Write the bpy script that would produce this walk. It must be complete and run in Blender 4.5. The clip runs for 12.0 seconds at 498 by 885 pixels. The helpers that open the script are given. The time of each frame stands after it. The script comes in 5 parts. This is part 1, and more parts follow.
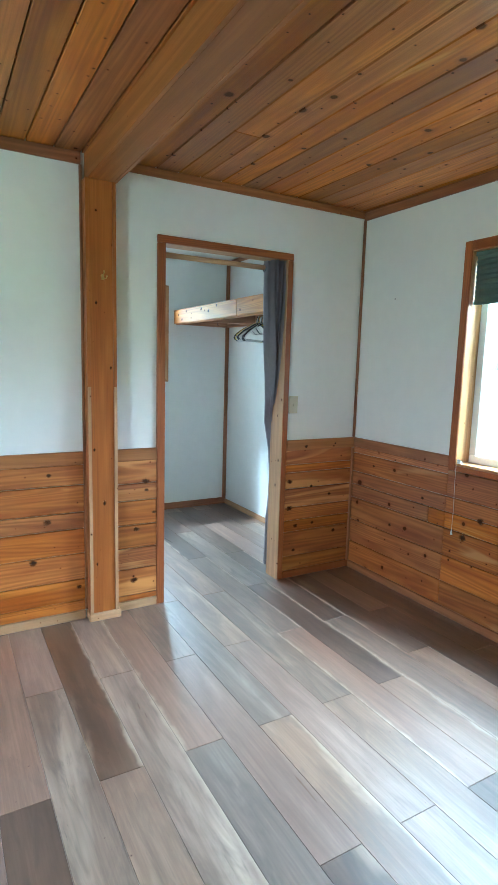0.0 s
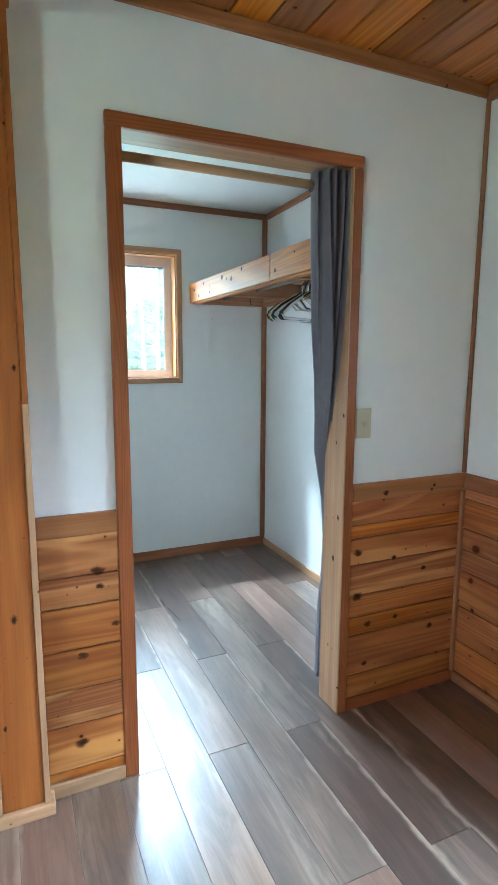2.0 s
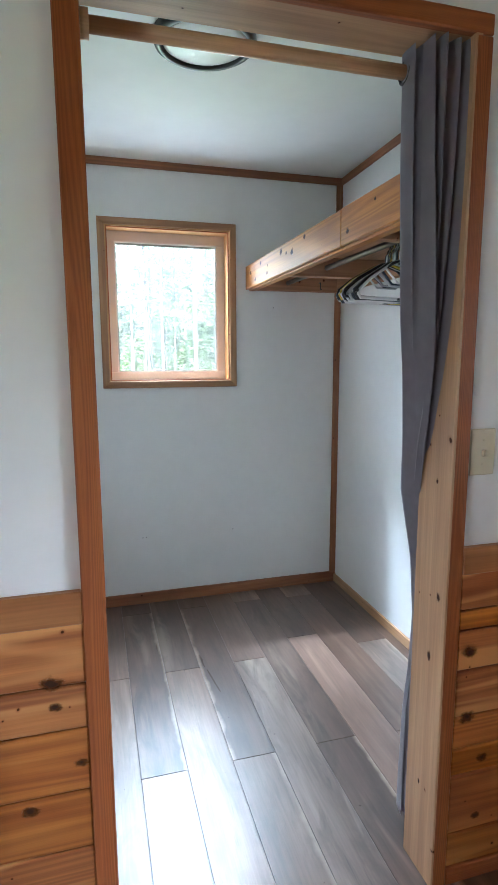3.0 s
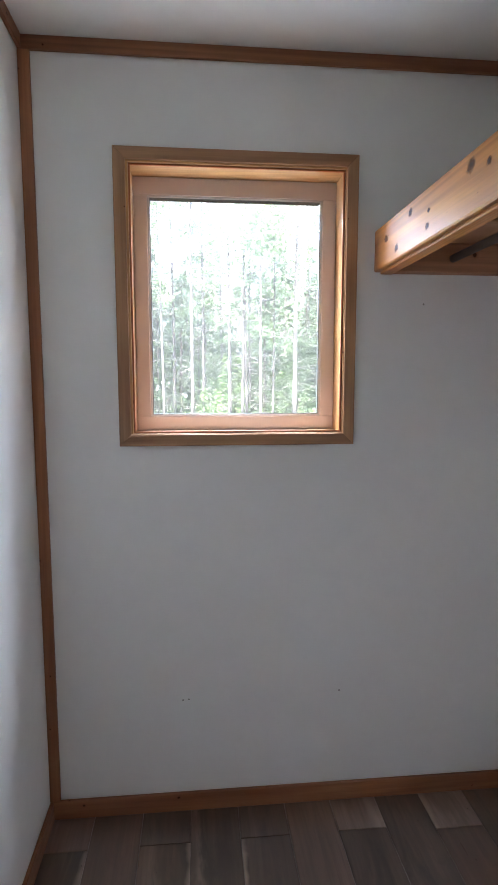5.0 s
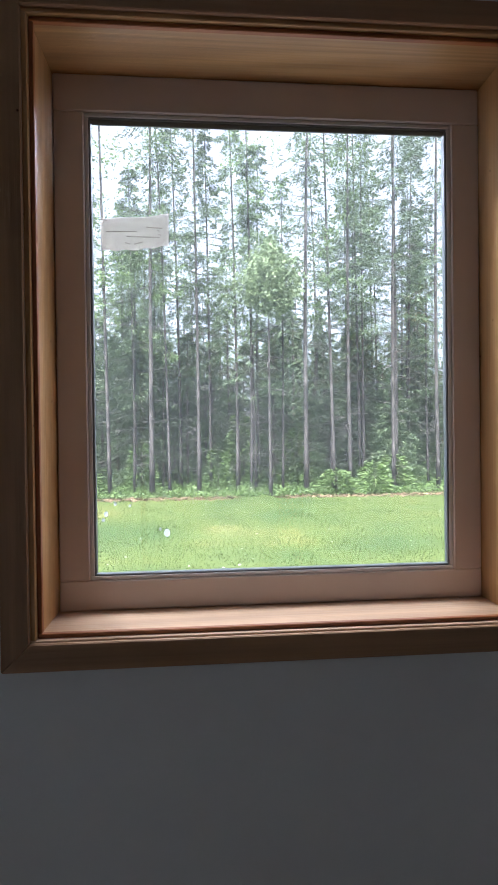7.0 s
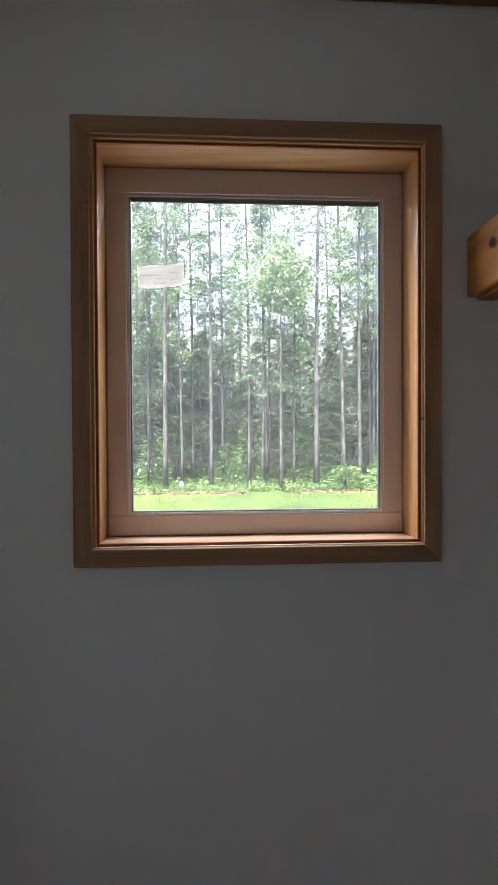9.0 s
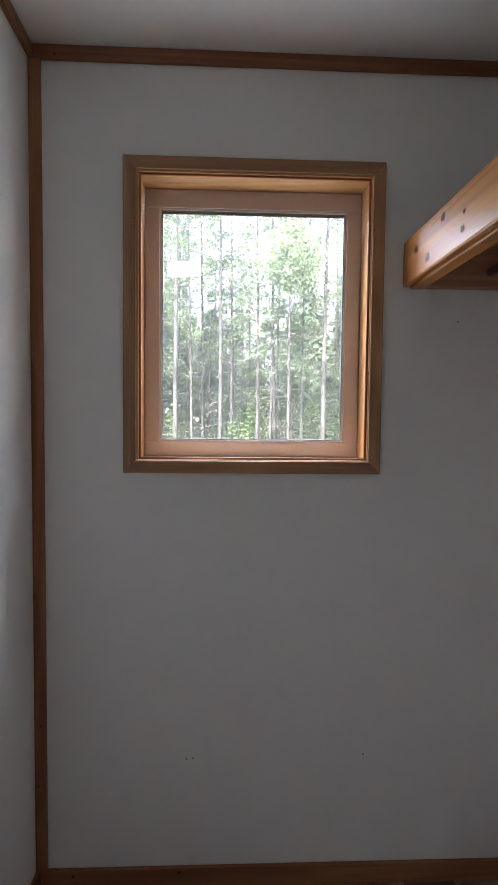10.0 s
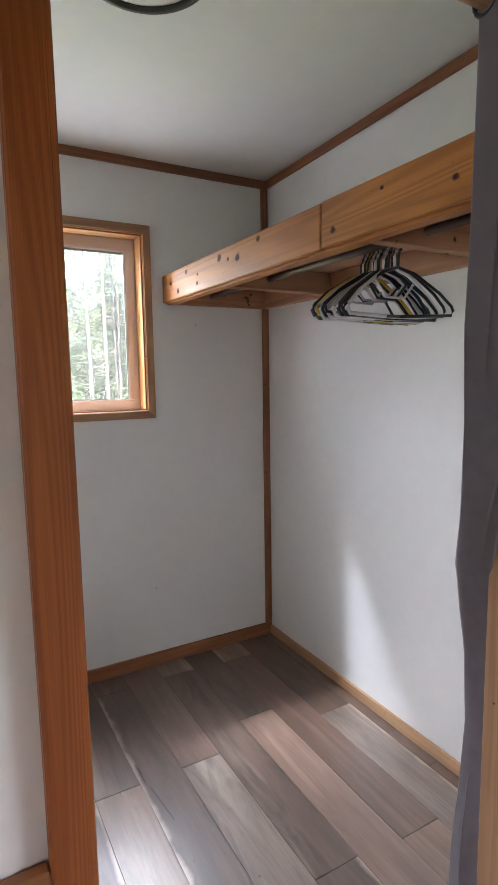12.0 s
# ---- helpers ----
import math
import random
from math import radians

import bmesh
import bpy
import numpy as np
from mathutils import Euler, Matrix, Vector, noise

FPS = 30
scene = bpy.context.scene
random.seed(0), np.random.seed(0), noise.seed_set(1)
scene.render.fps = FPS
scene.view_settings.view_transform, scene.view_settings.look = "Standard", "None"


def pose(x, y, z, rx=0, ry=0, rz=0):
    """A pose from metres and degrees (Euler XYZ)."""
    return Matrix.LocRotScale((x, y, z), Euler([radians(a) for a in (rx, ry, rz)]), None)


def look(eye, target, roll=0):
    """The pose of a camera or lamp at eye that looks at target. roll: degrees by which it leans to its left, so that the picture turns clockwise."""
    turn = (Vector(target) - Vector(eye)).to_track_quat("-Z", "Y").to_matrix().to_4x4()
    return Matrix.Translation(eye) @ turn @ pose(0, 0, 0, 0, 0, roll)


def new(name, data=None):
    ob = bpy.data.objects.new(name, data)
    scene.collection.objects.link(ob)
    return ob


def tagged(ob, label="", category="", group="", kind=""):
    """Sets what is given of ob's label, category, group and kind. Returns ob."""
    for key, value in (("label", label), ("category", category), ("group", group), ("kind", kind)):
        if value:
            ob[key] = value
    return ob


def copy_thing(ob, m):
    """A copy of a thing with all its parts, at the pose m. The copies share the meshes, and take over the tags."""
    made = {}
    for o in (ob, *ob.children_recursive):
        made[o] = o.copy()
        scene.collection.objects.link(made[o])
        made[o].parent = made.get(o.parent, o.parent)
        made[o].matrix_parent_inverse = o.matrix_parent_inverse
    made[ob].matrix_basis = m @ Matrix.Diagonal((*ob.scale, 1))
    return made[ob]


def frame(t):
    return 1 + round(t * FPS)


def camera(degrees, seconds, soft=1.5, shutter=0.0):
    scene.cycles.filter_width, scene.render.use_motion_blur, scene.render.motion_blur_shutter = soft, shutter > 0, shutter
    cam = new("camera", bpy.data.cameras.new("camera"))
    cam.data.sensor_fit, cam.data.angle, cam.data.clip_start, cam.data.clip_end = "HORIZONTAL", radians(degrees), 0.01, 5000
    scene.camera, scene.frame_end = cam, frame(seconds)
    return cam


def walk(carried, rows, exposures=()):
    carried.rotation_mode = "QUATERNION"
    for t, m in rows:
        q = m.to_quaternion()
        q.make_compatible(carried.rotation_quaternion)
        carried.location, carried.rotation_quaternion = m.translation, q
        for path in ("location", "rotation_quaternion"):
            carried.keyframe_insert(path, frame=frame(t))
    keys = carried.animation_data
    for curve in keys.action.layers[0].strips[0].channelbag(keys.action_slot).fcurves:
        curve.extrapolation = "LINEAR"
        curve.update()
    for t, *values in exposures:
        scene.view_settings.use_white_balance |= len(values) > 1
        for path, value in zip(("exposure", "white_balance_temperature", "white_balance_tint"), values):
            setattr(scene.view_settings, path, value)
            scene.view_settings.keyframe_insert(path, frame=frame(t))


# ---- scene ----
cam = camera(48.9, 12.0)
PATH = [
    (0, (0.062, 0.055, 1.442), (1.046, 1.773, 1.158), 1.6),
    (0.5, (0.251, 0.348, 1.434), (1.24, 2.059, 1.125), 0.9),
    (1, (0.479, 0.678, 1.451), (1.362, 2.446, 1.139), 0.9),
    (1.5, (0.676, 1.022, 1.432), (1.499, 2.82, 1.134), 0.2),
    (2, (0.845, 1.313, 1.433), (1.652, 3.117, 1.125), 0.3),
    (2.5, (1.045, 1.613, 1.456), (1.647, 3.499, 1.172), 1.7),
    (3, (1.195, 1.928, 1.411), (1.731, 3.831, 1.108), -0.2),
    (5, (1.485, 3.273, 1.459), (1.672, 5.251, 1.232), -0.0),
    (5.5, (1.504, 3.616, 1.49), (1.636, 5.605, 1.327), -0.2),
    (6, (1.493, 3.913, 1.502), (1.622, 5.906, 1.391), -0.7),
    (6.5, (1.485, 4.157, 1.536), (1.633, 6.151, 1.486), -1.2),
    (7, (1.507, 4.273, 1.552), (1.67, 6.266, 1.533), -0.7),
    (7.5, (1.514, 4.292, 1.548), (1.674, 6.286, 1.55), -0.4),
    (9.5, (1.534, 3.662, 1.473), (1.631, 5.659, 1.415), 0.1),
    (10, (1.537, 3.419, 1.425), (1.622, 5.414, 1.321), 0.6),
    (10.5, (1.475, 3.185, 1.447), (1.704, 5.163, 1.254), 0.1),
    (11, (1.41, 2.922, 1.444), (1.89, 4.843, 1.166), -0.4),
    (11.5, (1.263, 2.694, 1.445), (2.0, 4.541, 1.23), 0.3),
    (12, (1.089, 2.479, 1.453), (2.058, 4.211, 1.207), -0.9),
]
EXPOSURES = [(0.0, 5.2, 5050, -5), (0.5, 5.08, 5200, 4), (1.0, 5.35, 5250, 6), (1.5, 5.3, 5300, 4), (2.0, 5.15, 5200, 0), (2.5, 5.05, 5300, 4), (3.0, 4.85, 5550, 10), (5.0, 4.35, 6000, 21), (5.5, 3.9, 6000, 20), (6.0, 3.5, 5950, 21), (6.5, 2.8, 5850, 20), (7.0, 2.25, 5850, 20), (7.5, 2.0, 5900, 21), (8.5, 2.6, 5950, 19),
             (9.5, 3.05, 6250, 22), (10.5, 4.05, 6200, 23), (11.5, 4.4, 6300, 22), (12.0, 4.45, 6450, 22)]
walk(cam, [(t, look(eye, target, roll)) for t, eye, target, roll in PATH], EXPOSURES)

# ---- daylight: a bright overcast sky ----
SUN_HIGH, SUN_ROUND = radians(52), radians(200)
world = bpy.data.worlds.new("overcast_sky")
scene.world = world
world.use_nodes = True
wn = world.node_tree.nodes
sky = wn.new("ShaderNodeTexSky")
sky.sky_type, sky.sun_disc = "NISHITA", False
sky.sun_elevation, sky.sun_rotation = SUN_HIGH, SUN_ROUND
sky.air_density, sky.dust_density, sky.ozone_density = 1.0, 6.0, 1.0
cloud = wn.new("ShaderNodeHueSaturation")      # the overcast greys the blue
cloud.inputs["Saturation"].default_value = 0.35
world.node_tree.links.new(sky.outputs[0], cloud.inputs["Color"])
world.node_tree.links.new(cloud.outputs[0], wn["Background"].inputs[0])
wn["Background"].inputs[1].default_value = 0.15

sun_data = bpy.data.lights.new("sun", "SUN")
sun_data.energy, sun_data.angle, sun_data.color = 4.5, radians(30), (1.0, 0.96, 0.9)
sun = new("sun", sun_data)
sun.matrix_world = look((-12, -28, 40), (0, 0, 0))


def window_sky(name, m, wide, high, watts, colour=(0.80, 0.91, 1.0)):
    """An area lamp that stands in for the sky's light through a window."""
    data = bpy.data.lights.new(name, "AREA")
    data.shape, data.size, data.size_y, data.energy, data.color = "RECTANGLE", wide, high, watts, colour
    ob = new(name, data)
    ob.matrix_world = m
    return ob


window_sky("closet_window_sky", look((1.613, 5.120, 1.690), (1.613, 4.0, 1.690)), 0.53, 0.67, 0.26)
window_sky("closet_high_sky", look((1.613, 5.62, 2.42), (1.613, 4.9, 1.35)), 0.9, 0.6, 7.2)
window_sky("closet_bright_cloud", look((0.687, 6.23, 3.84), (2.63, 4.45, 0.92)), 0.16, 0.16, 12.0)      # small lamp added outside for the light wedge on the east wall, as from sky over the trees
window_sky("east_window_sky", look((3.45, 1.90, 2.25), (2.2, 1.40, 0.0)), 2.4, 0.9, 20.0)
# light from the left, through a window that is only assumed
window_sky("west_window_sky", look((-2.32, 0.62, 1.45), (2.0, 3.6, 0.4)), 0.75, 1.2, 0.9)


# ---- materials ----
def material(name):
    m = bpy.data.materials.new(name)
    m.use_nodes = True
    nodes = m.node_tree.nodes
    return m, nodes, m.node_tree.links, nodes["Principled BSDF"]


def node(nodes, kind, **inputs):
    n = nodes.new("ShaderNode" + kind)
    for key, value in inputs.items():
        n.inputs[key.replace("_", " ")].default_value = value
    return n


def ramp(nodes, stops):
    n = nodes.new("ShaderNodeValToRGB")
    e = n.color_ramp.elements
    while len(e) < len(stops):
        e.new(0.5)
    for k, (at, col) in enumerate(stops):
        e[k].position, e[k].color = at, (*col, 1)
    return n


def bump(nodes, links, bsdf, height, strength, distance):
    n = node(nodes, "Bump", Strength=strength, Distance=distance)
    links.new(height, n.inputs["Height"])
    links.new(n.outputs[0], bsdf.inputs["Normal"])


def mixed(nodes, links, a, b, factor, how="MIX"):
    n = nodes.new("ShaderNodeMix")
    n.data_type, n.blend_type = "RGBA", how
    for socket, value in ((n.inputs[0], factor), (n.inputs[6], a), (n.inputs[7], b)):
        if isinstance(value, (float, int)):
            socket.default_value = value
        elif isinstance(value, tuple):
            socket.default_value = (*value, 1)
        else:
            links.new(value, socket)
    return n.outputs[2]


def wood(name, dark, light, axis, rough=0.45, knots=0.0, across=34.0, spread=0.35, island=False, bumpy=0.25, streak=None, coat=0.0, hue=0.0, ring=0.42, broad=(0.9, 9.0), edge=0, fade=0.06, twist=1.2, shiny=0.25, gloss=1.5, weather=0.0):
    """Sawn and varnished boards whose grain runs along the axis. spread: how far the boards differ from one another."""
    m, nodes, links, bsdf = material(name)
    place = nodes.new("ShaderNodeTexCoord").outputs["Object"]
    chance = nodes.new("ShaderNodeNewGeometry").outputs["Random Per Island"] if island else nodes.new("ShaderNodeObjectInfo").outputs["Random"]
    off = node(nodes, "Combine" + "XYZ")
    for k, f in enumerate((37.0, 53.0, 71.0)):
        mul = nodes.new("ShaderNodeMath")
        mul.operation = "MULTIPLY"
        links.new(chance, mul.inputs[0])
        mul.inputs[1].default_value = f
        links.new(mul.outputs[0], off.inputs[k])
    moved = nodes.new("ShaderNodeVectorMath")
    links.new(place, moved.inputs[0])
    links.new(off.outputs[0], moved.inputs[1])

    def stretched(along, cross):
        mp = nodes.new("ShaderNodeMapping")
        mp.inputs["Scale"].default_value = [along if a == axis else cross for a in "xyz"]
        links.new(moved.outputs[0], mp.inputs[0])
        return mp.outputs[0]

    # long soft figure, fine fibres, and rings bent by a slow noise
    figure = node(nodes, "TexNoise", Scale=1.0, Detail=3.0, Roughness=0.55, Distortion=twist)
    links.new(stretched(*broad), figure.inputs["Vector"])
    fibre = node(nodes, "TexNoise", Scale=1.0, Detail=4.0, Roughness=0.6)
    links.new(stretched(4.0, across * 5), fibre.inputs["Vector"])
    rings = nodes.new("ShaderNodeTexNoise")
    rings.inputs["Scale"].default_value, rings.inputs["Detail"].default_value, rings.inputs["Distortion"].default_value = 1.0, 1.0, 0.4
    links.new(stretched(0.32, 8.0), rings.inputs["Vector"])
    waves = nodes.new("ShaderNodeMath")
    waves.operation = "MULTIPLY"
    links.new(rings.outputs[0], waves.inputs[0])
    waves.inputs[1].default_value = across * 1.7
    saw = nodes.new("ShaderNodeMath")
    saw.operation = "SINE"
    links.new(waves.outputs[0], saw.inputs[0])
    saw01 = node(nodes, "MapRange")
    saw01.inputs[1].default_value = -1.0
    links.new(saw.outputs[0], saw01.inputs[0])
    base = ramp(nodes, [(0.28, dark), (0.72, light)])
    links.new(figure.outputs[0], base.inputs[0])
    col = mixed(nodes, links, base.outputs[0], tuple(c * 0.62 for c in dark), 0.0)
    ringed = nodes.new("ShaderNodeMath")
    ringed.operation = "MULTIPLY"
    links.new(saw01.outputs[0], ringed.inputs[0])
    ringed.inputs[1].default_value = ring
    links.new(ringed.outputs[0], col.node.inputs[0])
    fine = ramp(nodes, [(0.35, (0.70, 0.68, 0.66) if weather else (0.80, 0.78, 0.76)), (0.62, (1.0, 1.0, 1.0))])
    links.new(fibre.outputs[0], fine.inputs[0])
    col = mixed(nodes, links, col, fine.outputs[0], 0.7, "MULTIPLY")
    if streak:  # pale sapwood or wear along the boards
        pale = node(nodes, "TexNoise", Scale=1.0, Detail=3.0, Roughness=0.5, Distortion=min(0.8, twist))
        links.new(stretched(0.8, 7.0), pale.inputs["Vector"])
        where = ramp(nodes, [(streak[1], (0, 0, 0)), (streak[1] + fade, (1, 1, 1))])
        links.new(pale.outputs[0], where.inputs[0])
        col = mixed(nodes, links, col, streak[0], where.outputs[0])
    tone = nodes.new("ShaderNodeHueSaturation")
    span = node(nodes, "MapRange")
    span.inputs[3].default_value, span.inputs[4].default_value = 1.0 - spread, 1.0 + spread * 0.8
    links.new(chance, span.inputs[0])
    links.new(span.outputs[0], tone.inputs["Value"])
    if hue:
        turn = nodes.new("ShaderNodeMath")
        turn.operation = "MULTIPLY"
        links.new(chance, turn.inputs[0])
        turn.inputs[1].default_value = 7.31
        part01 = nodes.new("ShaderNodeMath")
        part01.operation = "FRACT"
        links.new(turn.outputs[0], part01.inputs[0])
        sat = node(nodes, "MapRange")
        sat.inputs[3].default_value, sat.inputs[4].default_value = 1.0 - hue, 1.0 + hue
        links.new(part01.outputs[0], sat.inputs[0])
        links.new(sat.outputs[0], tone.inputs["Saturation"])
    links.new(col, tone.inputs["Color"])
    col = tone.outputs[0]
    if weather:  # grey weathered patches, dark drying cracks and specks
        patch = node(nodes, "TexNoise", Scale=1.0, Detail=4.0, Roughness=0.65, Distortion=0.7)
        links.new(stretched(2.6, 13.0), patch.inputs["Vector"])
        grey = ramp(nodes, [(0.46, (0, 0, 0)), (0.66, (weather, weather, weather))])
        links.new(patch.outputs[0], grey.inputs[0])
        col = mixed(nodes, links, col, tuple(c * f for c, f in zip(dark, (0.62, 0.68, 0.72))), grey.outputs[0])
        crack = node(nodes, "TexNoise", Scale=1.0, Detail=5.0, Roughness=0.7, Distortion=0.5)
        links.new(stretched(5.0, 95.0), crack.inputs["Vector"])
        line = ramp(nodes, [(0.615, (0, 0, 0)), (0.70, (weather, weather, weather))])
        links.new(crack.outputs[0], line.inputs[0])
        some_where = nodes.new("ShaderNodeMath")
        some_where.operation = "MULTIPLY"
        links.new(line.outputs[0], some_where.inputs[0])
        links.new(figure.outputs[0], some_where.inputs[1])
        col = mixed(nodes, links, col, (0.035, 0.026, 0.022), some_where.outputs[0])
    if edge:  # a ragged pale sapwood edge on one side of the board
        rag = node(nodes, "TexNoise", Scale=9.0, Detail=3.0)
        links.new(moved.outputs[0], rag.inputs["Vector"])
        here = nodes.new("ShaderNodeSeparateXYZ")
        links.new(place, here.inputs[0])
        ragged = nodes.new("ShaderNodeMath")
        ragged.operation = "MULTIPLY_ADD"
        links.new(rag.outputs[0], ragged.inputs[0])
        ragged.inputs[1].default_value = 0.05 * edge
        links.new(here.outputs[0], ragged.inputs[2])
        flip = nodes.new("ShaderNodeMath")
        flip.operation = "MULTIPLY"
        links.new(ragged.outputs[0], flip.inputs[0])
        flip.inputs[1].default_value = edge
        mask = ramp(nodes, [(0.090, (0, 0, 0)), (0.104, (1, 1, 1))])
        links.new(flip.outputs[0], mask.inputs[0])
        col = mixed(nodes, links, col, (0.40, 0.31, 0.235), mask.outputs[0])
    if knots:
        cells = node(nodes, "TexVoronoi", Scale=1.0, Randomness=1.0)
        warp = node(nodes, "TexNoise", Scale=16.0, Detail=2.0)
        links.new(moved.outputs[0], warp.inputs["Vector"])
        bent = nodes.new("ShaderNodeVectorMath")
        bent.operation = "MULTIPLY_ADD"
        links.new(warp.outputs["Color"], bent.inputs[0])
        bent.inputs[1].default_value = (0.02, 0.02, 0.02)
        links.new(moved.outputs[0], bent.inputs[2])
        apart = nodes.new("ShaderNodeSeparateXYZ")
        links.new(bent.outputs[0], apart.inputs[0])
        others = [k for k, a in enumerate("xyz") if a != axis]
        both = nodes.new("ShaderNodeMath")
        links.new(apart.outputs[others[0]], both.inputs[0])
        links.new(apart.outputs[others[1]], both.inputs[1])
        flat = nodes.new("ShaderNodeCombineXYZ")
        links.new(apart.outputs["xyz".index(axis)], flat.inputs[0])
        links.new(both.outputs[0], flat.inputs[1])
        cells.voronoi_dimensions = "2D"
        cells.inputs["Scale"].default_value = 6.5
        links.new(flat.outputs[0], cells.inputs["Vector"])
        hue_of = nodes.new("ShaderNodeSeparateColor")
        links.new(cells.outputs["Color"], hue_of.inputs[0])
        some = node(nodes, "MapRange")      # few cells hold a knot, and of differing size
        some.inputs[1].default_value, some.inputs[2].default_value, some.inputs[3].default_value, some.inputs[4].default_value = 0.50, 1.0, 4.0, 0.75
        links.new(hue_of.outputs[0], some.inputs[0])
        sized = nodes.new("ShaderNodeMath")
        sized.operation = "MULTIPLY"
        links.new(cells.outputs["Distance"], sized.inputs[0])
        links.new(some.outputs[0], sized.inputs[1])
        halo = ramp(nodes, [(0.05 * knots, (0.62, 0.62, 0.62)), (0.16 * knots, (0, 0, 0))])
        links.new(sized.outputs[0], halo.inputs[0])
        col = mixed(nodes, links, col, tuple(c * f for c, f in zip(dark, (0.66, 0.50, 0.42))), halo.outputs[0])
        dot = ramp(nodes, [(0.045 * knots, (0.9, 0.9, 0.9)), (0.075 * knots, (0, 0, 0))])
        links.new(sized.outputs[0], dot.inputs[0])
        col = mixed(nodes, links, col, (0.045, 0.016, 0.007), dot.outputs[0])
        dull = node(nodes, "MapRange")
        dull.inputs[3].default_value, dull.inputs[4].default_value = 0.5, 0.05
        links.new(dot.outputs[0], dull.inputs[0])
        links.new(dull.outputs[0], bsdf.inputs["Specular IOR Level"])
    links.new(col, bsdf.inputs["Base Color"])
    shine = node(nodes, "MapRange")
    shine.inputs[3].default_value, shine.inputs[4].default_value = rough - 0.08, rough + 0.12
    links.new(figure.outputs[0], shine.inputs[0])
    links.new(shine.outputs[0], bsdf.inputs["Roughness"])
    bsdf.inputs["Coat Weight"].default_value = coat
    bsdf.inputs["Coat Roughness"].default_value = shiny
    bsdf.inputs["Coat IOR"].default_value = gloss
    bump(nodes, links, bsdf, fibre.outputs[0], bumpy, 0.002)
    return m


def plain(name, colour, rough=0.5, metal=0.0, grain=30.0, vary=0.08, strength=0.15, depth=0.001, sheen=0.0):
    """A paint, plastic, metal or cloth with a slight unevenness at two scales."""
    m, nodes, links, bsdf = material(name)
    place = nodes.new("ShaderNodeTexCoord").outputs["Object"]
    small = node(nodes, "TexNoise", Scale=grain, Detail=5.0, Roughness=0.6)
    large = node(nodes, "TexNoise", Scale=grain / 16, Detail=2.0)
    links.new(place, small.inputs["Vector"])
    links.new(place, large.inputs["Vector"])
    tint = ramp(nodes, [(0.3, tuple(c * (1 - vary) for c in colour)), (0.7, tuple(min(1, c * (1 + vary)) for c in colour))])
    links.new(large.outputs[0], tint.inputs[0])
    links.new(tint.outputs[0], bsdf.inputs["Base Color"])
    bsdf.inputs["Roughness"].default_value, bsdf.inputs["Metallic"].default_value = rough, metal
    bsdf.inputs["Sheen Weight"].default_value = sheen
    bump(nodes, links, bsdf, small.outputs[0], strength, depth)
    return m


CEDAR = (0.31, 0.076, 0.013), (0.60, 0.228, 0.046)
WALL = plain("white_wall_paint", (0.79, 0.79, 0.76), 0.62, grain=260.0, vary=0.012, strength=0.05, depth=0.0004)
CEILING_PAINT = plain("white_ceiling_paint", (0.78, 0.785, 0.75), 0.7, grain=200.0, vary=0.015, strength=0.06, depth=0.0005)
WAINSCOT_X = wood("knotty_cedar_boards_x", *CEDAR, "x", 0.38, 0.8, 62, 0.22, hue=0.05, streak=((0.64, 0.29, 0.078), 0.58), ring=0.5)
WAINSCOT_Y = wood("knotty_cedar_boards_y", *CEDAR, "y", 0.40, 1.5, 58, 0.24, hue=0.10, streak=((0.54, 0.27, 0.10), 0.62), ring=0.5)
CEILING_WOOD = wood("cedar_ceiling_boards", (0.37, 0.098, 0.010), (0.66, 0.248, 0.030), "y", 0.42, 1.6, 50, 0.34, island=True, hue=0.08, streak=((0.58, 0.28, 0.08), 0.68))
TRIM_X = wood("stained_trim_x", (0.27, 0.100, 0.040), (0.43, 0.190, 0.082), "x", 0.42, 0.7, 40, 0.12)
TRIM_Y = wood("stained_trim_y", (0.27, 0.100, 0.040), (0.43, 0.190, 0.082), "y", 0.42, 0.7, 40, 0.12)
TRIM_Z = wood("stained_trim_z", (0.27, 0.100, 0.040), (0.43, 0.190, 0.082), "z", 0.42, 0.9, 40, 0.12)
POST_Z = wood("reddish_post_board", (0.36, 0.100, 0.015), (0.50, 0.172, 0.032), "z", 0.4, 0.5, 60, 0.1, ring=0.26)
BEAM_Y = wood("reddish_beam_board", (0.30, 0.098, 0.020), (0.44, 0.17, 0.042), "y", 0.42, 0.3, 26, 0.1)
CASING_X = wood("fir_casing_x", (0.270, 0.066, 0.015), (0.430, 0.140, 0.034), "x", 0.42, 0.0, 150, 0.1, ring=0.42)
CASING_Z = wood("fir_casing_z", (0.270, 0.066, 0.015), (0.430, 0.140, 0.034), "z", 0.42, 0.0, 150, 0.1, ring=0.42)
CAP_X = wood("mid_brown_cap_x", (0.36, 0.138, 0.040), (0.52, 0.222, 0.074), "x", 0.42, 0.6, 36, 0.1)
PALE_X = wood("pale_pine_x", (0.44, 0.245, 0.120), (0.61, 0.380, 0.205), "x", 0.45, 0.8, 34, 0.12, ring=0.26)
PALE_Y = wood("pale_pine_y", (0.44, 0.245, 0.120), (0.61, 0.380, 0.205), "y", 0.45, 0.9, 34, 0.12, ring=0.26)
PALE_Z = wood("pale_pine_z", (0.44, 0.245, 0.120), (0.61, 0.380, 0.205), "z", 0.45, 0.9, 34, 0.12, ring=0.26)
SHELF_Y = wood("varnished_pine_y", (0.43, 0.140, 0.020), (0.63, 0.268, 0.050), "y", 0.42, 0.5, 60, 0.1, ring=0.5)
SHELF_IN_X = wood("raw_cedar_x", (0.40, 0.19, 0.095), (0.56, 0.31, 0.17), "x", 0.6, 0.9, 30, 0.2)
